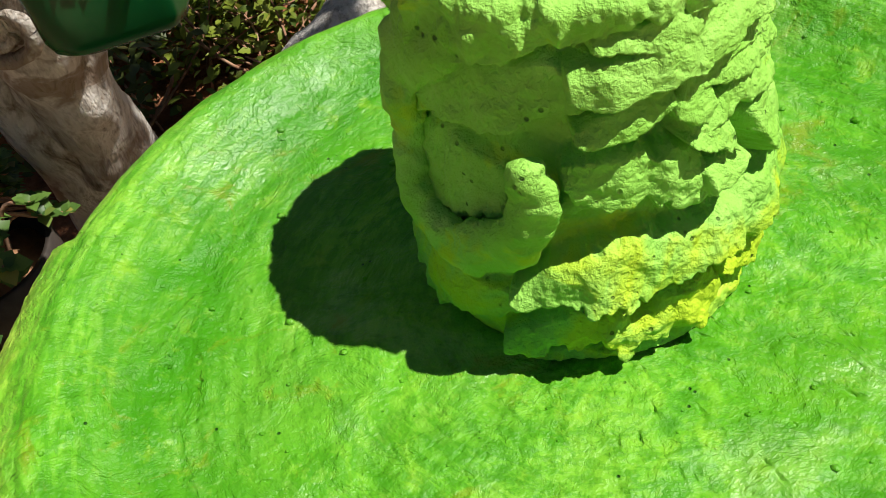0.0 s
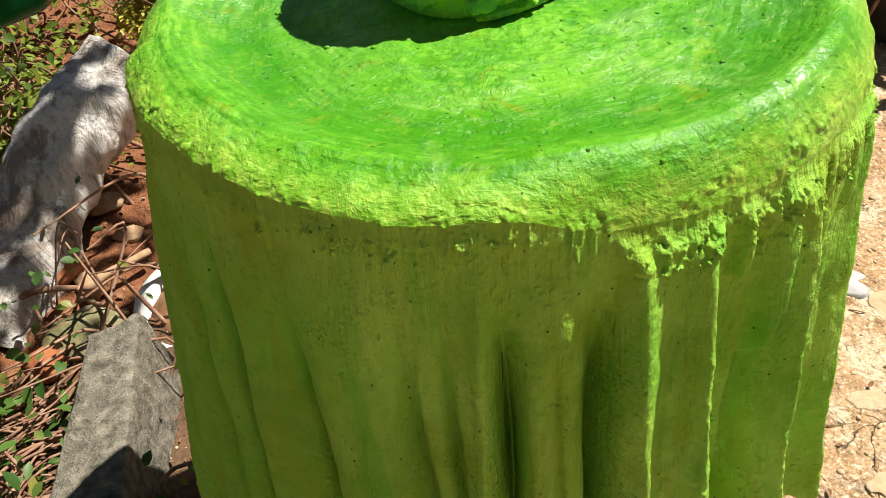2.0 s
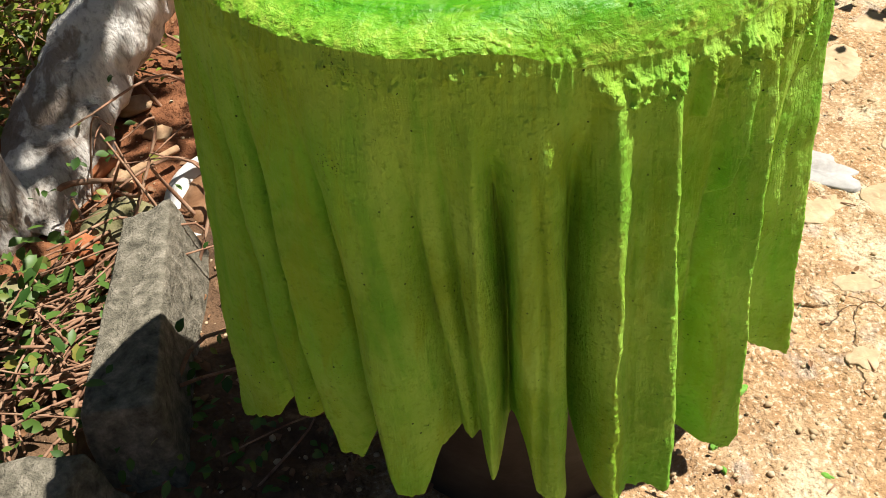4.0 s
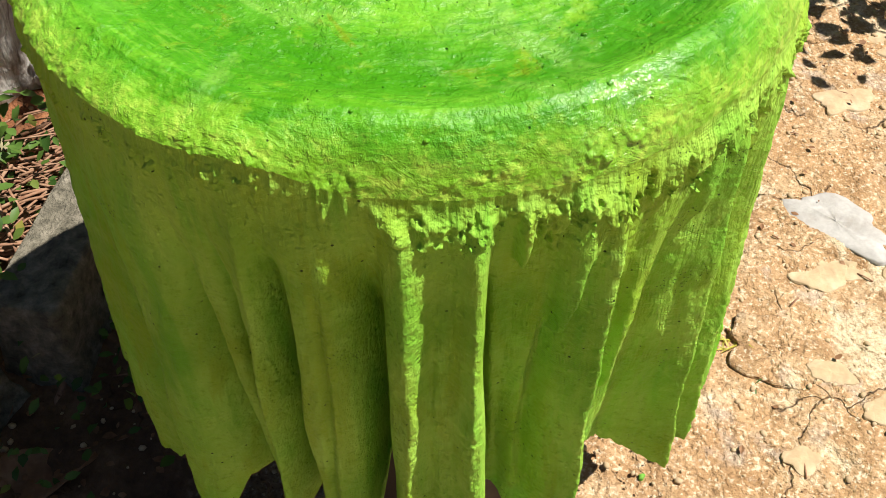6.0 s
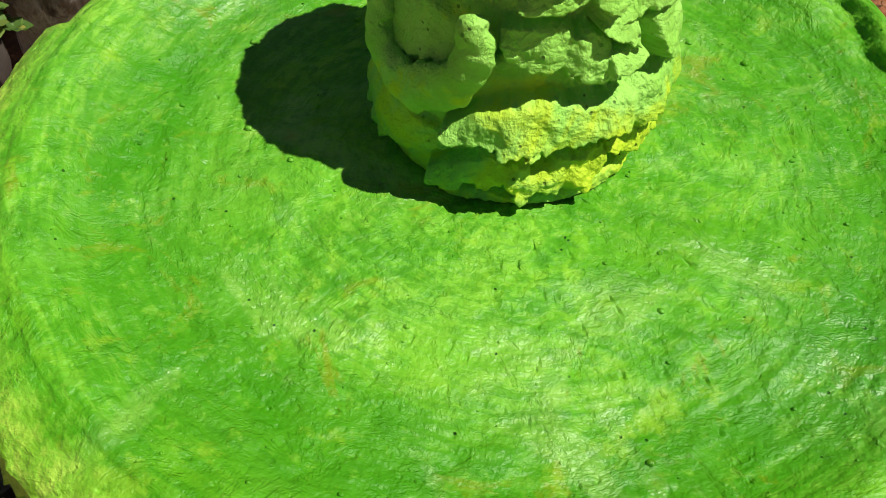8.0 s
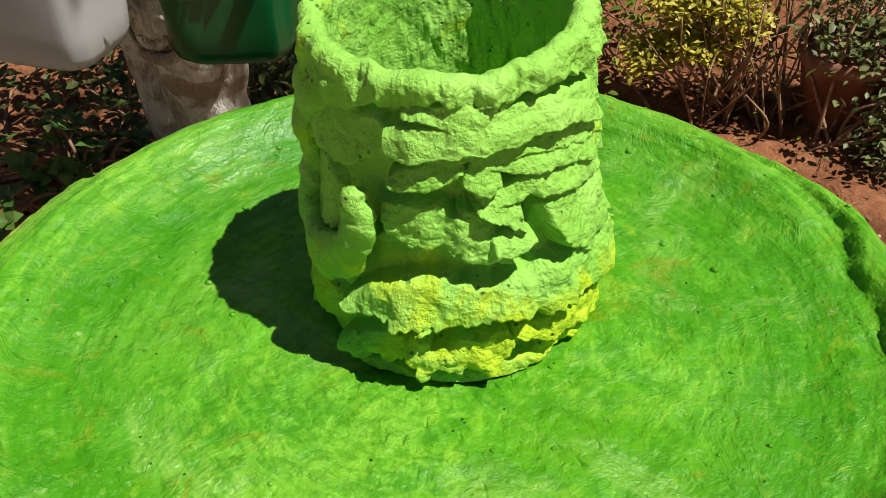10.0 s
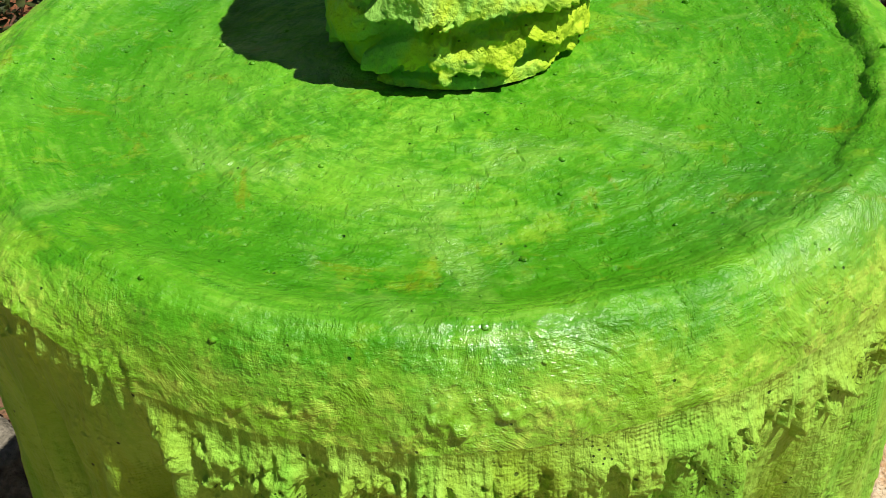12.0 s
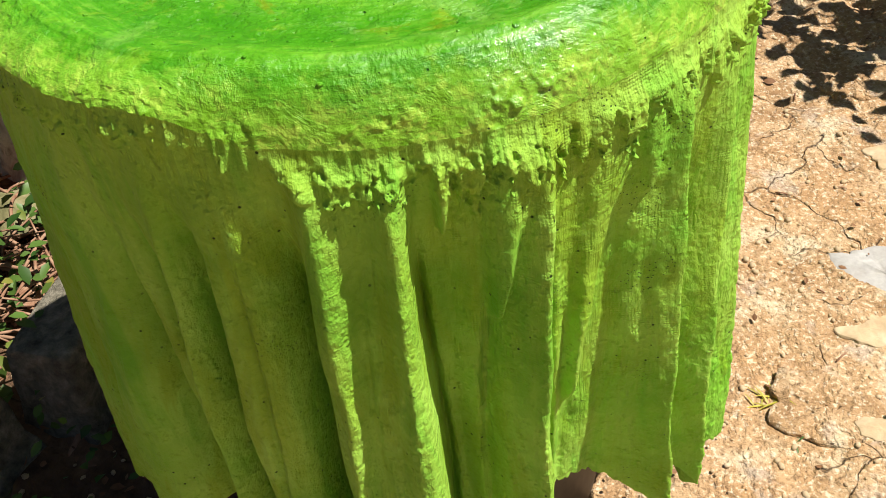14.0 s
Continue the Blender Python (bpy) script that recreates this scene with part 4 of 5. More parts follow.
    faces.append(tuple(range(n * sides - 1, (n - 1) * sides - 1, -1)))
    link("loop", mesh_of("pot_loop", verts, faces), M_CLAY, pot, "pinched clay loop")
    return pot


make_pot()


# ---------------------------------------------------------------- concrete kerb pieces beside the table
def rough_block(name, bottom, top, material, label, category, bumpy=0.004, group=""):
    """A worn block from four corners below and four above, with chipped edges."""
    bm = bmesh.new()
    lo = [bm.verts.new(p) for p in bottom]
    hi = [bm.verts.new(p) for p in top]
    bm.faces.new(lo[::-1])
    bm.faces.new(hi)
    for k in range(4):
        bm.faces.new((lo[k], lo[(k + 1) % 4], hi[(k + 1) % 4], hi[k]))
    bmesh.ops.bevel(bm, geom=bm.edges[:], offset=0.007, segments=2, affect="EDGES", profile=0.6)
    bmesh.ops.subdivide_edges(bm, edges=bm.edges[:], cuts=5, use_grid_fill=True)
    bmesh.ops.triangulate(bm, faces=[f for f in bm.faces if len(f.verts) > 4])
    bm.normal_update()
    for v in bm.verts:
        v.co += v.normal * (bumpy * noise.noise(v.co * 28) + bumpy * 0.8 * noise.noise(v.co * 85))
    me = bpy.data.meshes.new(name)
    bm.to_mesh(me)
    bm.free()
    me.polygons.foreach_set("use_smooth", [True] * len(me.polygons))
    return tagged(link(name, me, material), label, category, group)


G = GROUND
rough_block("kerb_block", [(-0.388, 0.045, G - 0.02), (-0.312, 0.020, G - 0.02), (-0.228, 0.320, G - 0.02), (-0.318, 0.315, G - 0.02)],
            [(-0.374, 0.066, 0.066), (-0.312, 0.046, 0.068), (-0.255, 0.322, 0.064), (-0.308, 0.312, 0.062)], M_CONCRETE, "weathered grey concrete kerb block lying on the soil", "concrete block", group="kerb blocks")
rough_block("kerb_block", [(-0.53, -0.075, G - 0.02), (-0.405, -0.070, G - 0.02), (-0.350, 0.022, G - 0.02), (-0.51, 0.078, G - 0.02)],
            [(-0.52, -0.060, 0.050), (-0.420, -0.045, 0.050), (-0.376, 0.032, 0.056), (-0.50, 0.070, 0.056)], M_CONCRETE, "weathered grey concrete kerb block, darker and damp", "concrete block", 0.006, group="kerb blocks")


def rock(name, x, y, size, squash, seed, material, label, category="stone", z=None, turn=0.0, flat=0.7, rough=0.25):
    v, f = blob(seed, size, squash, rough, 2.0, 3, flat)
    ob = link(name, mesh_of(name, v, f, True), material)
    ob.matrix_world = pose(x, y, (on_ground(x, y) + size * squash[2] * 0.45) if z is None else z, 0, 0, turn)
    return tagged(ob, label, category)


rock("flat_stone", -0.325, 0.402, 0.055, (1.0, 0.72, 0.42), 2.0, M_MOSSY, "flat mossy stone slab beside the kerb", turn=-20)
rock("brick_lump", -0.343, 0.515, 0.030, (1.1, 0.8, 0.7), 3.3, M_ORANGE, "broken orange brick lump on red soil", "brick")
rock("brick_lump", -0.366, 0.365, 0.022, (1.0, 0.8, 1.0), 5.1, M_ORANGE, "crumbling orange brick fragment among twigs", "brick")
rock("brick_piece", -0.312, 0.492, 0.030, (0.42, 1.05, 0.42), 7.7, M_TANBRICK, "tan brick fragment lying on red soil", "brick", turn=12)
rock("soil_clod", -0.255, 0.565, 0.016, (1.2, 1, 0.6), 1.2, M_TANBRICK, "pale clod of dry soil", "clod")
rock("soil_clod", -0.275, 0.635, 0.020, (1.2, 1, 0.6), 4.2, M_TANBRICK, "pale clod of dry soil", "clod")
rock("flat_stone", -0.47, 0.33, 0.05, (1.0, 0.8, 0.4), 8.8, M_MOSSY, "half-buried mossy stone by the trunk")


def stick(name, points, r0, r1, material, label, sides=7):
    pts = spline(points, 6)
    rr = [r0 + (r1 - r0) * k / (len(pts) - 1) for k in range(len(pts))]
    v, f = tube(pts, rr, sides, r0 * 0.3, 60)
    return tagged(link(name, mesh_of(name, v, f), material), label, "stick")


stick("dry_stick", [(-0.318, 0.455, 0.0), (-0.285, 0.470, 0.004), (-0.235, 0.492, 0.002)], 0.006, 0.005, M_TANBRICK, "pale dry stick lying on soil")
stick("dry_stick", [(-0.40, 0.470, 0.0), (-0.36, 0.466, 0.012), (-0.30, 0.452, 0.004)], 0.004, 0.003, M_TWIG, "thin brown stick lying on soil")


# ---------------------------------------------------------------- white bowl
def make_bowl():
    prof = [(0.0, 0.0), (0.030, 0.0), (0.046, 0.012), (0.056, 0.040), (0.064, 0.044), (0.064, 0.0475), (0.054, 0.045), (0.042, 0.016), (0.026, 0.006), (0.0, 0.006)]
    th = np.radians(np.arange(0, 360, 6))
    P = np.array([[(r * math.cos(a), r * math.sin(a), z) for a in th] for r, z in prof])
    ob = link("enamel_bowl", grid_mesh("bowl", P, True), M_BOWL)
    ob.matrix_world = pose(-0.200, 0.405, G - 0.026, 14, -10, 0)
    v, f = blob(3.0, 1.0, (0.050, 0.050, 0.010), 0.25, 3, 3)
    fill = link("soil", mesh_of("bowl_soil", [q + Vector((0, 0, 0.030)) for q in v], f), M_DRYLEAF, ob, "dark soil in the bowl")
    tagged(ob, "old white enamel bowl, chipped, lying on soil", "bowl")


make_bowl()


# ---------------------------------------------------------------- tree with a forked foot
def make_trunk():
    tree = empty("tree", pose(-0.43, 0.45, G), "grey tree trunk with pale peeling bark and a knot", "tree")
    inv = tree.matrix_world.inverted()

    def limb(name, pts, radii, rough, label, seed):
        p = spline(pts, 14)
        r = np.interp(np.linspace(0, 1, len(p)), np.linspace(0, 1, len(radii)), radii)
        v, f = tube(p, list(r), 40, rough, 22, seed)
        return link(name, mesh_of(name, [inv @ q for q in v], f), M_BARK, tree, label)

    limb("trunk", [(-0.480, 0.47, G - 0.03), (-0.466, 0.455, 0.05), (-0.452, 0.415, 0.20), (-0.416, 0.360, 0.36), (-0.404, 0.340, 0.46), (-0.41, 0.35, 1.0), (-0.42, 0.36, 1.6)],
         (0.070, 0.050, 0.038, 0.039, 0.041, 0.043, 0.040), 0.007, "pale grey trunk", 1.0)
    limb("limb", [(-0.50, 0.47, G - 0.03), (-0.49, 0.43, 0.10), (-0.475, 0.385, 0.30), (-0.49, 0.370, 0.55), (-0.54, 0.39, 1.1)],
         (0.055, 0.040, 0.033, 0.032, 0.026), 0.006, "darker second stem", 5.0)
    limb("limb", [(-0.43, 0.48, G - 0.03), (-0.362, 0.560, 0.022), (-0.295, 0.625, 0.080), (-0.235, 0.668, 0.120), (-0.198, 0.690, 0.140)],
         (0.062, 0.060, 0.058, 0.054, 0.046), 0.012, "leaning whitish limb with peeling bark", 9.0)
    # bough and crown are out of view, added to cast dappled shade behind
    limb("bough", [(-0.425, 0.345, 1.05), (-0.30, 0.42, 1.22), (-0.10, 0.52, 1.33), (0.12, 0.60, 1.38)], (0.026, 0.020, 0.014, 0.006), 0.003, "thin unseen bough added to carry the crown", 14.0)
    rnd = random.Random(91)
    s = Soup()
    for _ in range(900):
        d = Vector((rnd.gauss(0, 1), rnd.gauss(0, 1), rnd.gauss(0, 1)))
        p = Vector((0.10 + 0.17 * d.x, 0.60 + 0.10 * d.y, 1.38 + 0.09 * d.z))
        s.leaf(inv @ p, (rnd.gauss(0, 1), rnd.gauss(0, 1), rnd.gauss(-0.2, 0.5)), (0, 0, 1), rnd.uniform(0.03, 0.055), 0.024)
    tagged(link("crown", s.mesh("crown"), M_WEED, tree, "unseen leafy crown added to shade the bed"), kind="stuff")
    # ring of a healed branch
    ring = Soup()
    for rad, thick in ((0.026, 0.006), (0.012, 0.005)):
        pts = [Vector((math.cos(a) * rad, 0, math.sin(a) * rad * 0.9)) for a in np.linspace(0, 2 * math.pi, 25)]
        tv, tf = tube(pts, [thick] * 25, 8, 0.002, 60, rad * 100, False)
        ring.add(tv, tf)
    knot = link("knot", ring.mesh("knot"), M_BARK, tree, "round healed knot")
    knot.matrix_world = pose(-0.408, 0.312, 0.372, 6, 0, 8)
    return tree


make_trunk()


# ---------------------------------------------------------------- hanging planters cut from bottles
def make_planter(name, x, y, z, wide, deep, high, material, label, turn, plant_seed=None, taper=0.85):
    pot = empty(name, pose(x, y, z, 0, 0, turn), label, "planter")
    rings = []
    n = 48
    for zz, s in ((0.0, 0.80), (0.004, 0.92), (0.012, 0.985), (0.03, 1.0), (high * 0.55, 1.02), (high, 1.05), (high, 1.01), (0.02, 0.96)):
        ring = []
        for k in range(n):
            a = 2 * math.pi * k / n
            c, s_ = math.cos(a), math.sin(a)
            e = 0.45
            px, py = math.copysign(abs(c) ** e, c) * wide / 2 * s, math.copysign(abs(s_) ** e, s_) * deep / 2 * s
            w = 1 + 0.04 * noise.noise(Vector((c * 2, s_ * 2, zz * 20 + x)))
            ring.append((px * w, py * w, zz))
        rings.append(ring)
    rings.insert(0, [(0.0, 0.0, 0.003)] * n)
    link("container", grid_mesh(name, np.array(rings), True), material, pot)
    v, f = blob(1.0 + x, 1.0, (wide * 0.46, deep * 0.46, 0.010), 0.15, 3, 3)
    link("soil", mesh_of("planter_soil", [q + Vector((0, 0, high * 0.86)) for q in v], f), M_DRYLEAF, pot, "dark potting soil")
    if plant_seed is not None:
        rnd = random.Random(plant_seed)
        s = Soup()
        for _ in range(150):
            p = Vector((rnd.uniform(-0.6, 0.6) * wide, rnd.uniform(-0.6, 0.6) * deep, high * rnd.uniform(0.85, 1.25)))
            way = Vector((rnd.gauss(0, 1), rnd.gauss(0, 1), rnd.uniform(-0.2, 0.9)))
            s.leaf(p, way, (0, 0, 1), rnd.uniform(0.010, 0.018), rnd.uniform(0.008, 0.012))
        link("plant", s.mesh("planter_plant"), M_WEED, pot, "small round leaves")
    # wire that hangs it on the trunk
    wv, wf = tube([(0, deep * 0.4, high * 0.9), (-0.02, deep * 0.8, high * 1.1), (-0.06, deep * 1.1, high * 1.2)], [0.0012] * 3, 6)
    link("wire", mesh_of("wire", wv, wf), M_DARKPOT, pot, "thin wire tie")
    return pot


make_planter("hanging_planter", -0.274, 0.255, 0.416, 0.086, 0.070, 0.085, M_GREEN, "dark green plastic bottle planter tied to the trunk", 22, 4)
make_planter("hanging_planter", -0.438, 0.245, 0.388, 0.100, 0.080, 0.170, M_WHITE, "translucent white plastic container tied to the trunk", 6)


# ---------------------------------------------------------------- leaves, shrubs and weeds
def leaf_cloud(name, centres, count, size, material, label, seed, stems=0, stem_mat=None, kind="stuff", category="shrub", lift=0.4, root=None, loose=0.045):
    """A shrub: stems and many small leaves, thicker in clumps."""
    rnd = random.Random(seed)
    plant = empty(name, pose(centres[0][0], centres[0][1], G), label, category)
    inv = plant.matrix_world.inverted()
    s, st = Soup(), Soup()
    clumps = []
    for (cx, cy, cz, rx, ry, rz) in centres:
        for _ in range(max(12, int(40 * rx))):
            for _try in range(20):
                d = Vector((rnd.uniform(-1, 1), rnd.uniform(-1, 1), rnd.uniform(-1, 1)))
                if d.length < 1:
                    break
            clumps.append((Vector((cx + d.x * rx, cy + d.y * ry, max(G + 0.01, cz + d.z * rz))), rnd.uniform(0.35, 1.0)))
    for _ in range(count):
        c, dens = rnd.choice(clumps)
        spread = loose * (0.5 + dens)
        p = c + Vector((rnd.gauss(0, spread), rnd.gauss(0, spread), rnd.gauss(0, spread * 0.7)))
        if p.z < G + 0.004:
            p.z = G + rnd.uniform(0.004, 0.03)
        way = Vector((rnd.gauss(0, 1), rnd.gauss(0, 1), rnd.gauss(lift, 0.6)))
        k = size * rnd.uniform(0.6, 1.3)
        s.leaf(inv @ p, way, (rnd.gauss(0, 0.3), rnd.gauss(0, 0.3), 1), k, k * rnd.uniform(0.45, 0.65), 0.25, rnd.uniform(0, 0.5))
    for _ in range(stems):
        c, _d = rnd.choice(clumps)
        foot = root or (c.x + rnd.gauss(0, 0.08), c.y + rnd.gauss(0, 0.08))
        a = Vector((foot[0] + rnd.gauss(0, 0.03), foot[1] + rnd.gauss(0, 0.03), G - 0.01))
        b = c + Vector((rnd.gauss(0, 0.03), rnd.gauss(0, 0.03), rnd.uniform(0.0, 0.06)))
        m = (a + b) / 2 + Vector((rnd.gauss(0, 0.04), rnd.gauss(0, 0.04), rnd.uniform(0, 0.04)))
        pts = [inv @ q for q in spline([a, m, b], 5)]
        r = rnd.uniform(0.0012, 0.0028)
        st.add(*tube(pts, [r * (1.2 - 0.7 * k / (len(pts) - 1)) for k in range(len(pts))], 5))
    if st.v:
        tagged(link("stem", st.mesh(name + "_stems"), stem_mat or M_TWIG, plant, "thin woody stems"), kind="stuff")
    tagged(link("foliage", s.mesh(name + "_leaves"), material, plant), kind="stuff")
    return plant


leaf_cloud("shrub", [(-0.55, 1.02, 0.10, 0.30, 0.14, 0.16), (-0.38, 1.12, 0.10, 0.16, 0.14, 0.14), (-0.80, 0.90, 0.12, 0.16, 0.16, 0.18), (-0.42, 0.83, 0.03, 0.14, 0.05, 0.06)],
           6500, 0.017, M_SHRUB, "low yellow-green shrub with small leaves and reddish stems", 11, 190)


def make_succulent():
    """Rosettes of round leaves on reddish stems, spilling over a pot."""
    rnd = random.Random(12)
    plant = empty("succulent", pose(-0.52, 0.285, G), "fleshy green plant with round pale-edged leaves over a dark pot", "plant")
    inv = plant.matrix_world.inverted()
    s, st = Soup(), Soup()
    for k in range(95):
        a, q = rnd.uniform(0, 2 * math.pi), 0.115 * math.sqrt(rnd.random())
        c = Vector((-0.535 + q * math.cos(a), 0.265 + q * math.sin(a), 0.215 + 0.05 * rnd.random() - 2.6 * max(0, q - 0.05) ** 1.3))
        if c.x > -0.445:
            continue
        face = Vector((0.5 * math.cos(a) + rnd.gauss(0, 0.3), 0.5 * math.sin(a) + rnd.gauss(0, 0.3), 1.0)).normalized()
        side = face.orthogonal().normalized()
        for j in range(9):
            b = 2.4 * j + rnd.uniform(-0.3, 0.3)
            way = (side * math.cos(b) + face.cross(side) * math.sin(b)) + face * (0.35 + 0.09 * j)
            size = (0.017 - 0.0009 * j) * rnd.uniform(0.85, 1.15)
            s.leaf(inv @ c, way, face, size, size * 0.78, 0.25, rnd.uniform(0, 0.5))
        foot = Vector((-0.52 + rnd.gauss(0, 0.012), 0.285 + rnd.gauss(0, 0.012), 0.150))
        pts = [inv @ p for p in spline([foot, (foot + c) / 2 + Vector((0, 0, 0.035)), c], 5)]
        st.add(*tube(pts, [0.0018] * len(pts), 5))
    tagged(link("stem", st.mesh("succulent_stems"), M_TWIG, plant, "reddish fleshy stems"), kind="stuff")
    tagged(link("foliage", s.mesh("succulent_leaves"), M_WEED, plant), kind="stuff")


make_succulent()
leaf_cloud("weeds", [(-0.415, 0.155, 0.02, 0.035, 0.06, 0.03), (-0.40, 0.30, 0.01, 0.05, 0.05, 0.02)], 260, 0.018, M_WEED, "green weeds between the kerb and the twigs", 13, 14, category="weeds")
leaf_cloud("weeds", [(-0.275, 0.115, 0.0, 0.015, 0.08, 0.02), (-0.300, -0.02, -0.01, 0.05, 0.03, 0.012), (-0.20, 0.05, -0.01, 0.06, 0.05, 0.012)], 170, 0.013, M_WEED, "small dark weeds at the foot of the kerb", 14, 6, category="weeds")
leaf_cloud("vine", [(-0.283, 0.335, 0.07, 0.03, 0.05, 0.04), (-0.31, 0.42, 0.05, 0.04, 0.03, 0.03)], 20, 0.014, M_WEED, "thin vine with broad green leaves over the stones", 15, 12, category="vine")
leaf_cloud("weeds", [(-0.30, 0.70, 0.0, 0.12, 0.08, 0.02), (-0.38, 0.62, 0.02, 0.06, 0.05, 0.03)], 240, 0.015, M_SHRUB, "yellowish weeds on the red soil", 16, 10, category="weeds")
leaf_cloud("golden_shrub", [(-0.130, 1.0, 0.134, 0.035, 0.04, 0.008), (-0.080, 1.0, 0.148, 0.045, 0.04, 0.010), (-0.035, 1.0, 0.128, 0.016, 0.03, 0.020), (-0.145, 0.98, 0.062, 0.030, 0.03, 0.014), (-0.090, 0.98, 0.088, 0.040, 0.03, 0.010)], 6000, 0.010, M_GOLD, "golden layered shrub in sun", 17, 24, M_TWIG, root=(-0.06, 1.02), loose=0.010)
leaf_cloud("bare_shrub", [(0.03, 1.04, 0.28, 0.05, 0.04, 0.08), (0.00, 1.02, 0.06, 0.04, 0.04, 0.05), (-0.03, 1.06, 0.26, 0.03, 0.03, 0.05)], 240, 0.011, M_SHRUB, "bare brown upright stems with few leaves", 27, 34, M_WOOD, root=(-0.01, 1.03))
# this tall one stands out of view, added only for the shade it casts
leaf_cloud("shading_shrub", [(0.76, 1.14, 0.60, 0.22, 0.20, 0.10), (0.98, 1.20, 0.55, 0.15, 0.2, 0.15)], 800, 0.050, M_HEDGE, "unseen tall leafy shrub added to shade the pots", 28, 26, M_TWIG, root=(0.98, 1.36))
leaf_cloud("flowering_plant", [(0.115, 1.02, 0.130, 0.075, 0.05, 0.035), (0.195, 1.02, 0.11, 0.045, 0.05, 0.06), (0.13, 1.06, 0.21, 0.08, 0.05, 0.05), (0.25, 1.03, 0.08, 0.05, 0.06, 0.07), (0.19, 0.97, 0.02, 0.03, 0.03, 0.03)], 2600, 0.013, M_FOLIAGE, "grey-green potted plant with small leaves", 18, 60, M_TWIG, root=(0.12, 1.03), loose=0.026)
leaf_cloud("hedge", [(0.0, 2.0, 0.4, 1.9, 0.25, 0.45), (-1.3, 1.3, 0.3, 0.4, 0.5, 0.35), (1.4, 1.7, 0.4, 0.5, 0.4, 0.4)], 7000, 0.035, M_HEDGE, "dark shaded hedge behind the bed", 19, 120, category="hedge")


# dark leaves added to stand in for deep shade on the left background
leaf_cloud("shade_fill_shrub", [(-0.66, 0.66, 0.10, 0.10, 0.10, 0.12), (-0.88, 0.62, 0.18, 0.16, 0.2, 0.2), (-0.64, 0.86, 0.05, 0.12, 0.10, 0.06)], 2200, 0.020, M_HEDGE, "dark leafy shrub added to stand in for the shade by the tree", 23, 30, category="shrub")


def make_flowers():
    rnd = random.Random(8)
    for x, y, z in ((0.173, 1.0, 0.194), (0.144, 1.0, 0.174), (0.182, 0.985, -0.010), (0.24, 1.0, 0.15), (0.26, 1.0, 0.07)):
        s = Soup()
        for k in range(7):
            a = k * 0.9 + rnd.random()
            s.leaf((0, 0, 0), (math.cos(a), math.sin(a), rnd.uniform(0.2, 0.9)), (0, 0, 1), 0.012, 0.011)
        ob = link("flower", s.mesh("flower"), M_PETAL, place=pose(x, y, z))
        tagged(ob, "small red flower on the potted plant", "flower", "red flowers")


make_flowers()


def make_twigs():
    rnd = random.Random(21)
    s = Soup()
    for _ in range(150):
        x, y = -0.415 + rnd.gauss(0, 0.055), 0.265 + rnd.gauss(0, 0.065)
        if x > -0.335 + 0.2 * (y - 0.1):
            continue
        a, ln = rnd.gauss(0.5, 0.7), rnd.uniform(0.04, 0.13)
        d = Vector((math.cos(a), math.sin(a), 0)) * ln / 2
        z = on_ground(x, y) + rnd.uniform(0.002, 0.030)
        p = [Vector((x, y, z)) - d, Vector((x, y, z + rnd.uniform(0, 0.012))) + Vector((rnd.gauss(0, 0.006), rnd.gauss(0, 0.006), 0)), Vector((x, y, z - rnd.uniform(0, 0.01))) + d]
        r = rnd.uniform(0.0009, 0.0022)
        s.add(*tube(spline(p, 4), [r] * 9, 5))
    for _ in range(50):
        x, y = rnd.uniform(-0.36, 0.55), rnd.uniform(-0.35, 0.75)
        if math.hypot(x, y) < 0.25 and rnd.random() < 0.7:
            continue
        a, ln = rnd.uniform(0, 6.3), rnd.uniform(0.006, 0.018)
        d = Vector((math.cos(a), math.sin(a), 0)) * ln / 2
        c = Vector((x, y, on_ground(x, y) + 0.0015))
        s.add(*tube([c - d, c + Vector((0, 0, 0.001)), c + d], [0.0008] * 3, 5))
    tagged(link("twigs", s.mesh("twigs"), M_TWIG), "tangle of thin dry reddish twigs on the ground", "twigs", kind="stuff")


make_twigs()


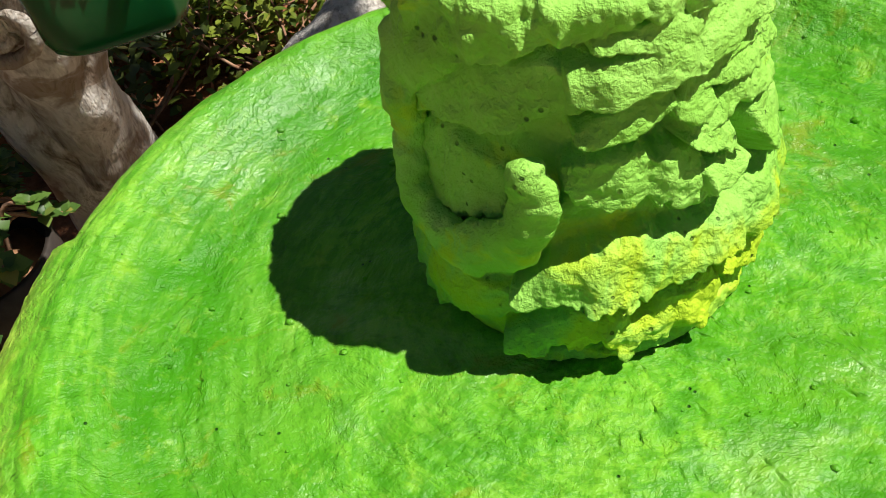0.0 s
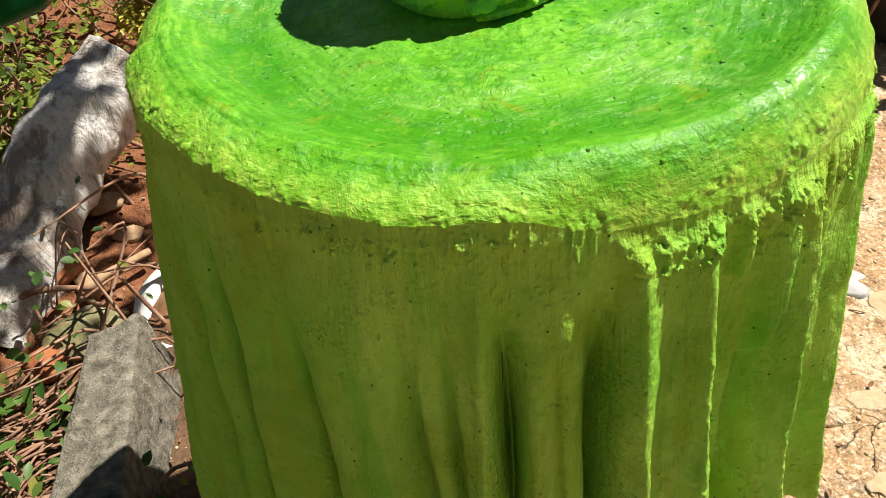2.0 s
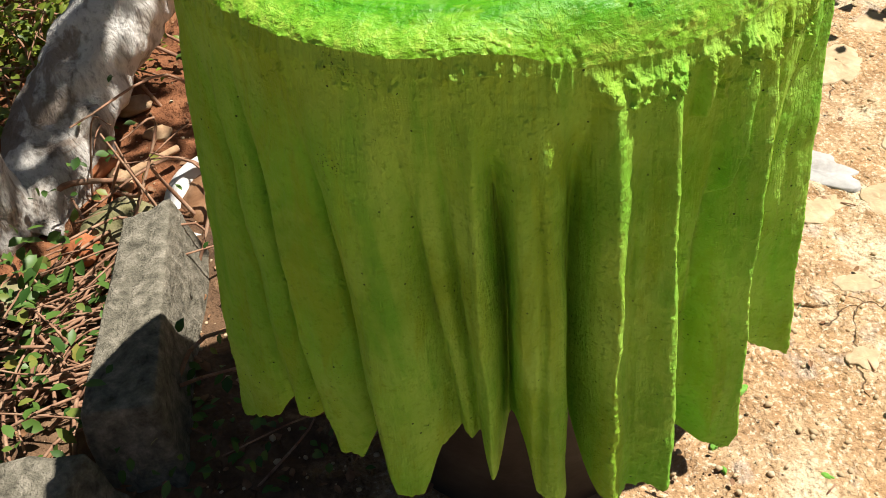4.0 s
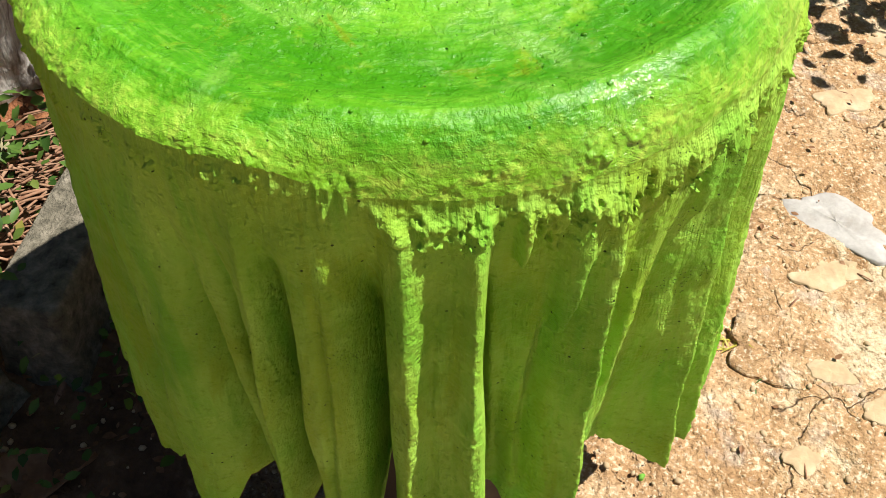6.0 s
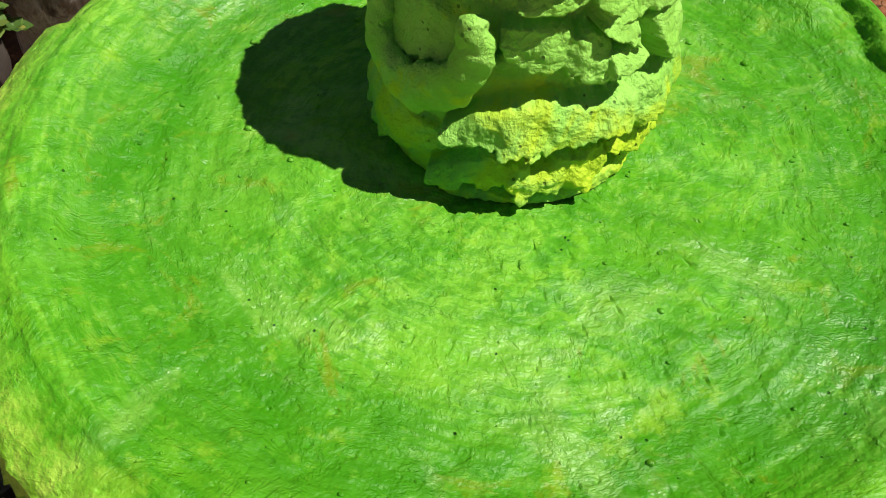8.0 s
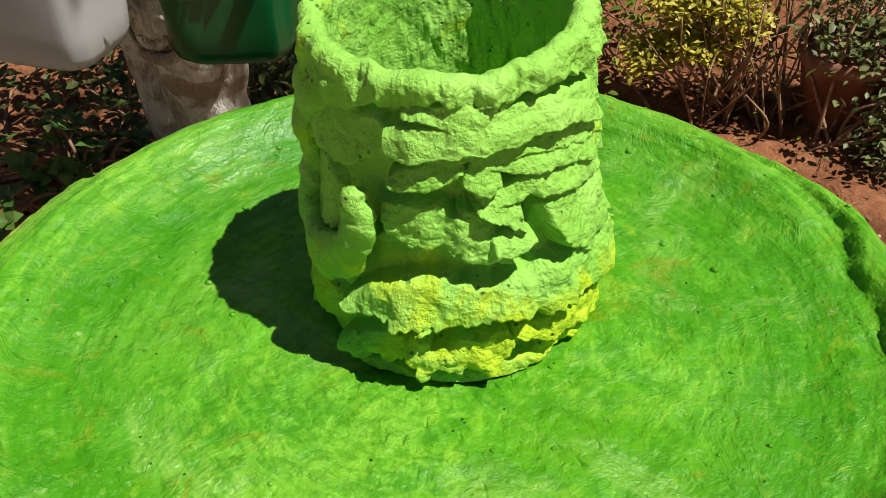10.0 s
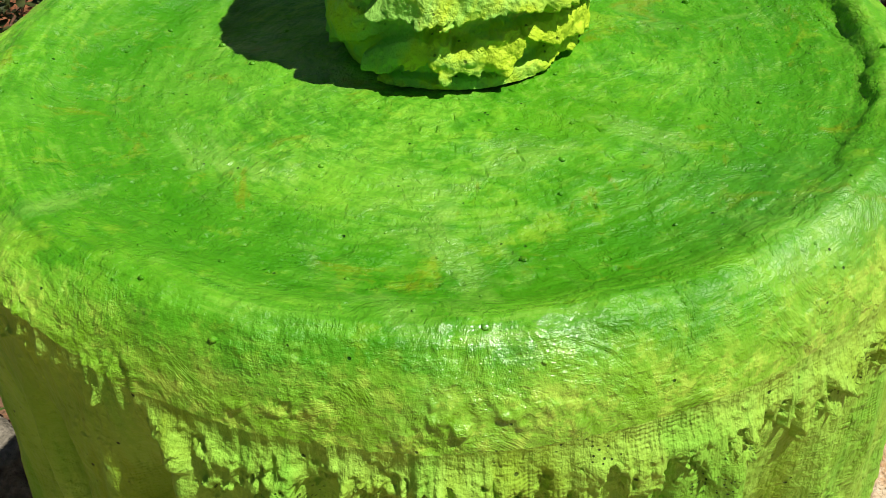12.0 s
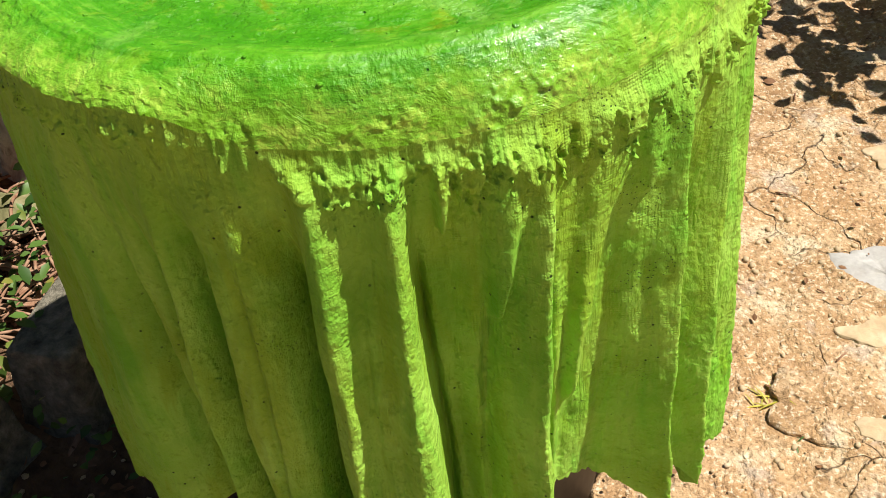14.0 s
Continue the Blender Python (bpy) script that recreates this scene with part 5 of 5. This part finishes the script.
def make_litter():
    rnd = random.Random(31)
    s = Soup()
    for _ in range(950):
        r = rnd.random()
        if r < 0.55:
            x, y = rnd.uniform(-0.5, -0.05), rnd.uniform(-0.25, 0.35)
        elif r < 0.9:
            x, y = rnd.uniform(-0.9, 0.6), rnd.uniform(0.4, 1.3)
        else:
            x, y = rnd.uniform(-0.1, 0.6), rnd.uniform(-0.35, 0.4)
        k = rnd.uniform(0.004, 0.016) * (0.6 if r >= 0.9 else 1)
        a = rnd.uniform(0, 6.3)
        s.leaf((x, y, on_ground(x, y) + rnd.uniform(0.001, 0.005)), (math.cos(a), math.sin(a), rnd.uniform(-0.1, 0.4)), (rnd.gauss(0, 0.3), rnd.gauss(0, 0.3), 1), k, k * 0.6, rnd.uniform(-0.3, 0.5), rnd.uniform(-0.3, 0.4))
    tagged(link("leaf_litter", s.mesh("leaf_litter", False), M_DRYLEAF), "scattered crumbs of dry brown leaves", "leaf litter", kind="stuff")
    p = Soup()
    for k in range(4200):
        r = rnd.random()
        if r < 0.75:
            x, y = rnd.uniform(0.05, 0.85), rnd.uniform(-0.4, 0.8)
        else:
            x, y = rnd.uniform(-0.45, 0.2), rnd.uniform(-0.4, 0.7)
        size = 0.0009 + 0.0030 * rnd.random() ** 4
        v, f = blob(k * 0.77, size, (1.2, 0.9, 0.7), 0.3, 2.0, 1)
        a = rnd.uniform(0, 6.3)
        p.add([Vector((x + q.x * math.cos(a) - q.y * math.sin(a), y + q.x * math.sin(a) + q.y * math.cos(a), on_ground(x, y) + q.z + size * 0.2)) for q in v], f)
    tagged(link("gravel", p.mesh("gravel"), M_PALE), "loose grit and small pebbles on the earth", "gravel", kind="stuff")


make_litter()


def make_dry_leaf():
    n = 16
    P = []
    for i in range(n + 1):
        t = i / n
        w = 0.024 * math.sin(math.pi * t ** 0.8) ** 0.8 + 0.0003
        row = []
        for j in range(9):
            u = (j - 4) / 4
            row.append(((t - 0.5) * 0.105, u * w, 0.010 * abs(u) ** 1.5 + 0.006 * math.sin(t * 5) * u + 0.012 * (t - 0.5) ** 2 * 4 * 0.5))
        P.append(row)
    ob = link("fallen_leaf", grid_mesh("fallen_leaf", np.array(P)), M_DRYLEAF)
    ob.matrix_world = pose(-0.340, -0.054, on_ground(-0.340, -0.054) + 0.004, 0, 0, 12)
    th = ob.modifiers.new("thickness", "SOLIDIFY")
    th.thickness = 0.0008
    tagged(ob, "large curled dry brown leaf on the ground", "leaf")


make_dry_leaf()


# ---------------------------------------------------------------- stones set in the earth, paint drops, grass
def flat_piece(x, y, rx, ry, turn, seed, thick, material, parent=None, name="stone"):
    rnd = random.Random(seed)
    n = 44
    ring = []
    for k in range(n):
        a = 2 * math.pi * k / n
        r = 1 + 0.55 * noise.noise(Vector((math.cos(a) * 1.3 + seed, math.sin(a) * 1.3, seed * 0.7))) + 0.12 * noise.noise(Vector((math.cos(a) * 4, math.sin(a) * 4, seed)))
        ring.append((rx * r * math.cos(a), ry * r * math.sin(a)))
    rows = []
    for s, z in ((1.0, -0.012), (1.0, thick * 0.5), (0.95, thick), (0.6, thick + 0.001), (0.25, thick + 0.0012), (0.0, thick + 0.0012)):
        rows.append([(px * s, py * s, z + (0.0015 * noise.noise(Vector((px * 40, py * 40, seed))) if z > 0 else 0)) for px, py in ring])
    ob = link(name, grid_mesh(name, np.array(rows), True), material)
    ob.matrix_world = pose(x, y, on_ground(x, y), rnd.uniform(-2, 2), rnd.uniform(-2, 2), turn)
    if parent is not None:
        m = ob.matrix_world.copy()
        ob.parent = parent
        ob.matrix_world = m
    return ob


STONES = ((0.430, 0.155, 0.062, 0.030, -36, 0), (0.393, 0.092, 0.026, 0.018, 10, 1), (0.425, 0.100, 0.020, 0.014, -20, 1), (0.472, 0.078, 0.026, 0.018, 30, 1),
          (0.365, -0.018, 0.020, 0.012, -20, 1), (0.328, 0.010, 0.050, 0.034, -25, 2), (0.575, 0.150, 0.035, 0.022, 5, 1), (0.60, 0.31, 0.05, 0.03, 40, 1),
          (0.62, 0.43, 0.06, 0.035, -10, 1), (0.71, 0.37, 0.04, 0.03, 10, 1), (0.70, 0.52, 0.06, 0.03, -15, 2), (0.50, 0.33, 0.035, 0.02, 15, 1),
          (0.50, 0.46, 0.05, 0.03, 20, 2), (0.40, -0.060, 0.020, 0.014, 0, 1), (0.31, -0.10, 0.018, 0.012, 0, 1))
for k, (x, y, rx, ry, turn, sort) in enumerate(STONES):
    flat_piece(x, y, rx, ry, turn, k + 1.5, (0.0022, 0.0008, 0.0030)[sort], (M_GREY, M_PALE, M_GROUND)[sort], ground)

for k, (x, y, r) in enumerate(((0.189, -0.082, 0.008), (0.135, -0.124, 0.006), (0.128, -0.150, 0.004), (0.204, -0.190, 0.006), (-0.139, -0.115, 0.008), (0.172, -0.100, 0.004), (-0.10, -0.112, 0.005))):
    ob = flat_piece(x, y, r * 0.8, r * 0.5, k * 40, k + 31.0, 0.0003, M_SPILL, None, "paint_drop")
    tagged(ob, "spilt drop of bright green paint on earth", "paint drop", "paint drops")


def make_grass():
    for k, (x, y, n) in enumerate(((0.286, 0.022, 30), (0.425, -0.085, 9), (0.30, -0.02, 8))):
        rnd = random.Random(60 + k)
        s = Soup()
        for _ in range(n):
            a = rnd.uniform(0, 6.3)
            s.leaf((rnd.gauss(0, 0.006), rnd.gauss(0, 0.006), 0), (math.cos(a), math.sin(a), rnd.uniform(0.1, 0.9)), (0, 0, 1), rnd.uniform(0.009, 0.022), 0.0016, 0.3, 0.4)
        ob = link("grass_tuft", s.mesh("grass_tuft"), M_GOLD if k == 0 else M_WEED, place=pose(x, y, on_ground(x, y)))
        tagged(ob, "small tuft of half-dry grass in a crack", "grass", "grass tufts")


make_grass()


# ---------------------------------------------------------------- pots and planter at the back
def make_round_pot(name, x, y, r, h, material, label, seed):
    prof = [(0.0, 0.0), (r * 0.66, 0.0), (r * 0.70, 0.006), (r * 0.93, h * 0.82), (r * 1.0, h * 0.82), (r * 1.03, h * 0.86), (r * 1.03, h), (r * 0.95, h), (r * 0.90, h * 0.84), (r * 0.5, h * 0.82), (0.0, h * 0.83)]
    th = np.radians(np.arange(0, 360, 5))
    P = np.array([[(q * math.cos(a) * (1 + 0.01 * noise.noise(Vector((math.cos(a), math.sin(a), z * 9 + seed)))), q * math.sin(a), z) for a in th] for q, z in prof])
    pot = empty(name, pose(x, y, on_ground(x, y) - 0.002, 0, 0, seed * 30), label, "flower pot")
    link("container", grid_mesh(name, P, True), material, pot)
    v, f = blob(seed, 1.0, (r * 0.9, r * 0.9, 0.02), 0.2, 3, 3)
    link("soil", mesh_of("pot_soil", [q + Vector((0, 0, h * 0.84)) for q in v], f), M_DRYLEAF, pot, "dark potting soil")
    return pot


make_round_pot("terracotta_pot", 0.104, 1.045, 0.066, 0.128, M_TERRA, "weathered terracotta flower pot, stained grey near its foot", 1.0)
make_round_pot("dark_pot", -0.522, 0.283, 0.064, 0.205, M_DARKPOT, "dark brown plastic pot beside the tree trunk", 4.0)
make_round_pot("dark_pot", 0.90, 0.55, 0.10, 0.18, M_DARKPOT, "dark plastic flower pot on the earth", 2.0)
make_round_pot("dark_pot", 0.69, 0.74, 0.075, 0.13, M_DARKPOT, "dark plastic flower pot by the red planter", 3.0)
# the second clump is out of view, added to throw leaf shadows on the earth
leaf_cloud("potted_plant", [(0.90, 0.55, 0.26, 0.11, 0.11, 0.10), (0.72, 0.56, 0.32, 0.07, 0.10, 0.04)], 520, 0.034, M_FOLIAGE, "leafy green plant growing from a dark pot, with an unseen clump added for shade", 41, 26, root=(0.90, 0.55), category="plant")


def make_red_planter():
    pot = empty("window_box", pose(0.88, 1.06, on_ground(0.88, 1.06) - 0.01, 0, 0, -10), "long brick-red plastic planter box with spiky plants", "planter")
    rings = []
    for z, w, d in ((0.0, 0.40, 0.13), (0.004, 0.41, 0.14), (0.115, 0.45, 0.165), (0.115, 0.475, 0.185), (0.135, 0.475, 0.185), (0.135, 0.45, 0.165), (0.10, 0.43, 0.15)):
        ring = []
        for k in range(40):
            a = 2 * math.pi * k / 40
            c, s_ = math.cos(a), math.sin(a)
            ring.append((math.copysign(abs(c) ** 0.25, c) * w / 2, math.copysign(abs(s_) ** 0.25, s_) * d / 2, z))
        rings.append(ring)
    rings.append([(0, 0, 0.105)] * 40)
    link("container", grid_mesh("window_box", np.array(rings), True), M_REDBOX, pot)
    rnd = random.Random(77)
    s = Soup()
    for _ in range(160):
        a = rnd.uniform(0, 6.3)
        s.leaf((rnd.uniform(-0.2, 0.2), rnd.uniform(-0.06, 0.06), 0.11), (math.cos(a), math.sin(a), rnd.uniform(0.2, 1.2)), (0, 0, 1), rnd.uniform(0.04, 0.10), 0.012, 0.3, 0.5)
    link("plant", s.mesh("box_plant"), M_GOLD, pot, "pale spiky leaves")


make_red_planter()


def make_edging():
    bm = bmesh.new()
    bmesh.ops.create_cube(bm, size=1.0)
    for v in bm.verts:
        v.co = Vector((v.co.x * 0.068, v.co.y * 0.05, v.co.z * 0.15))
    bmesh.ops.bevel(bm, geom=bm.edges[:], offset=0.005, segments=2, affect="EDGES")
    me = bpy.data.meshes.new("edging_brick")
    bm.to_mesh(me)
    bm.free()
    me.materials.append(M_TERRA)
    rnd = random.Random(5)
    for k in range(9):
        t = k / 8
        x, y = 0.05 + 0.60 * t, 1.52 - 0.22 * t
        ob = new("brick", me)
        ob.matrix_world = pose(x, y, on_ground(x, y) + 0.06, rnd.uniform(-4, 4), rnd.uniform(-3, 3), -20 + rnd.uniform(-5, 5))
        tagged(ob, "dark red brick set on end as bed edging", "brick", "edging bricks")


make_edging()
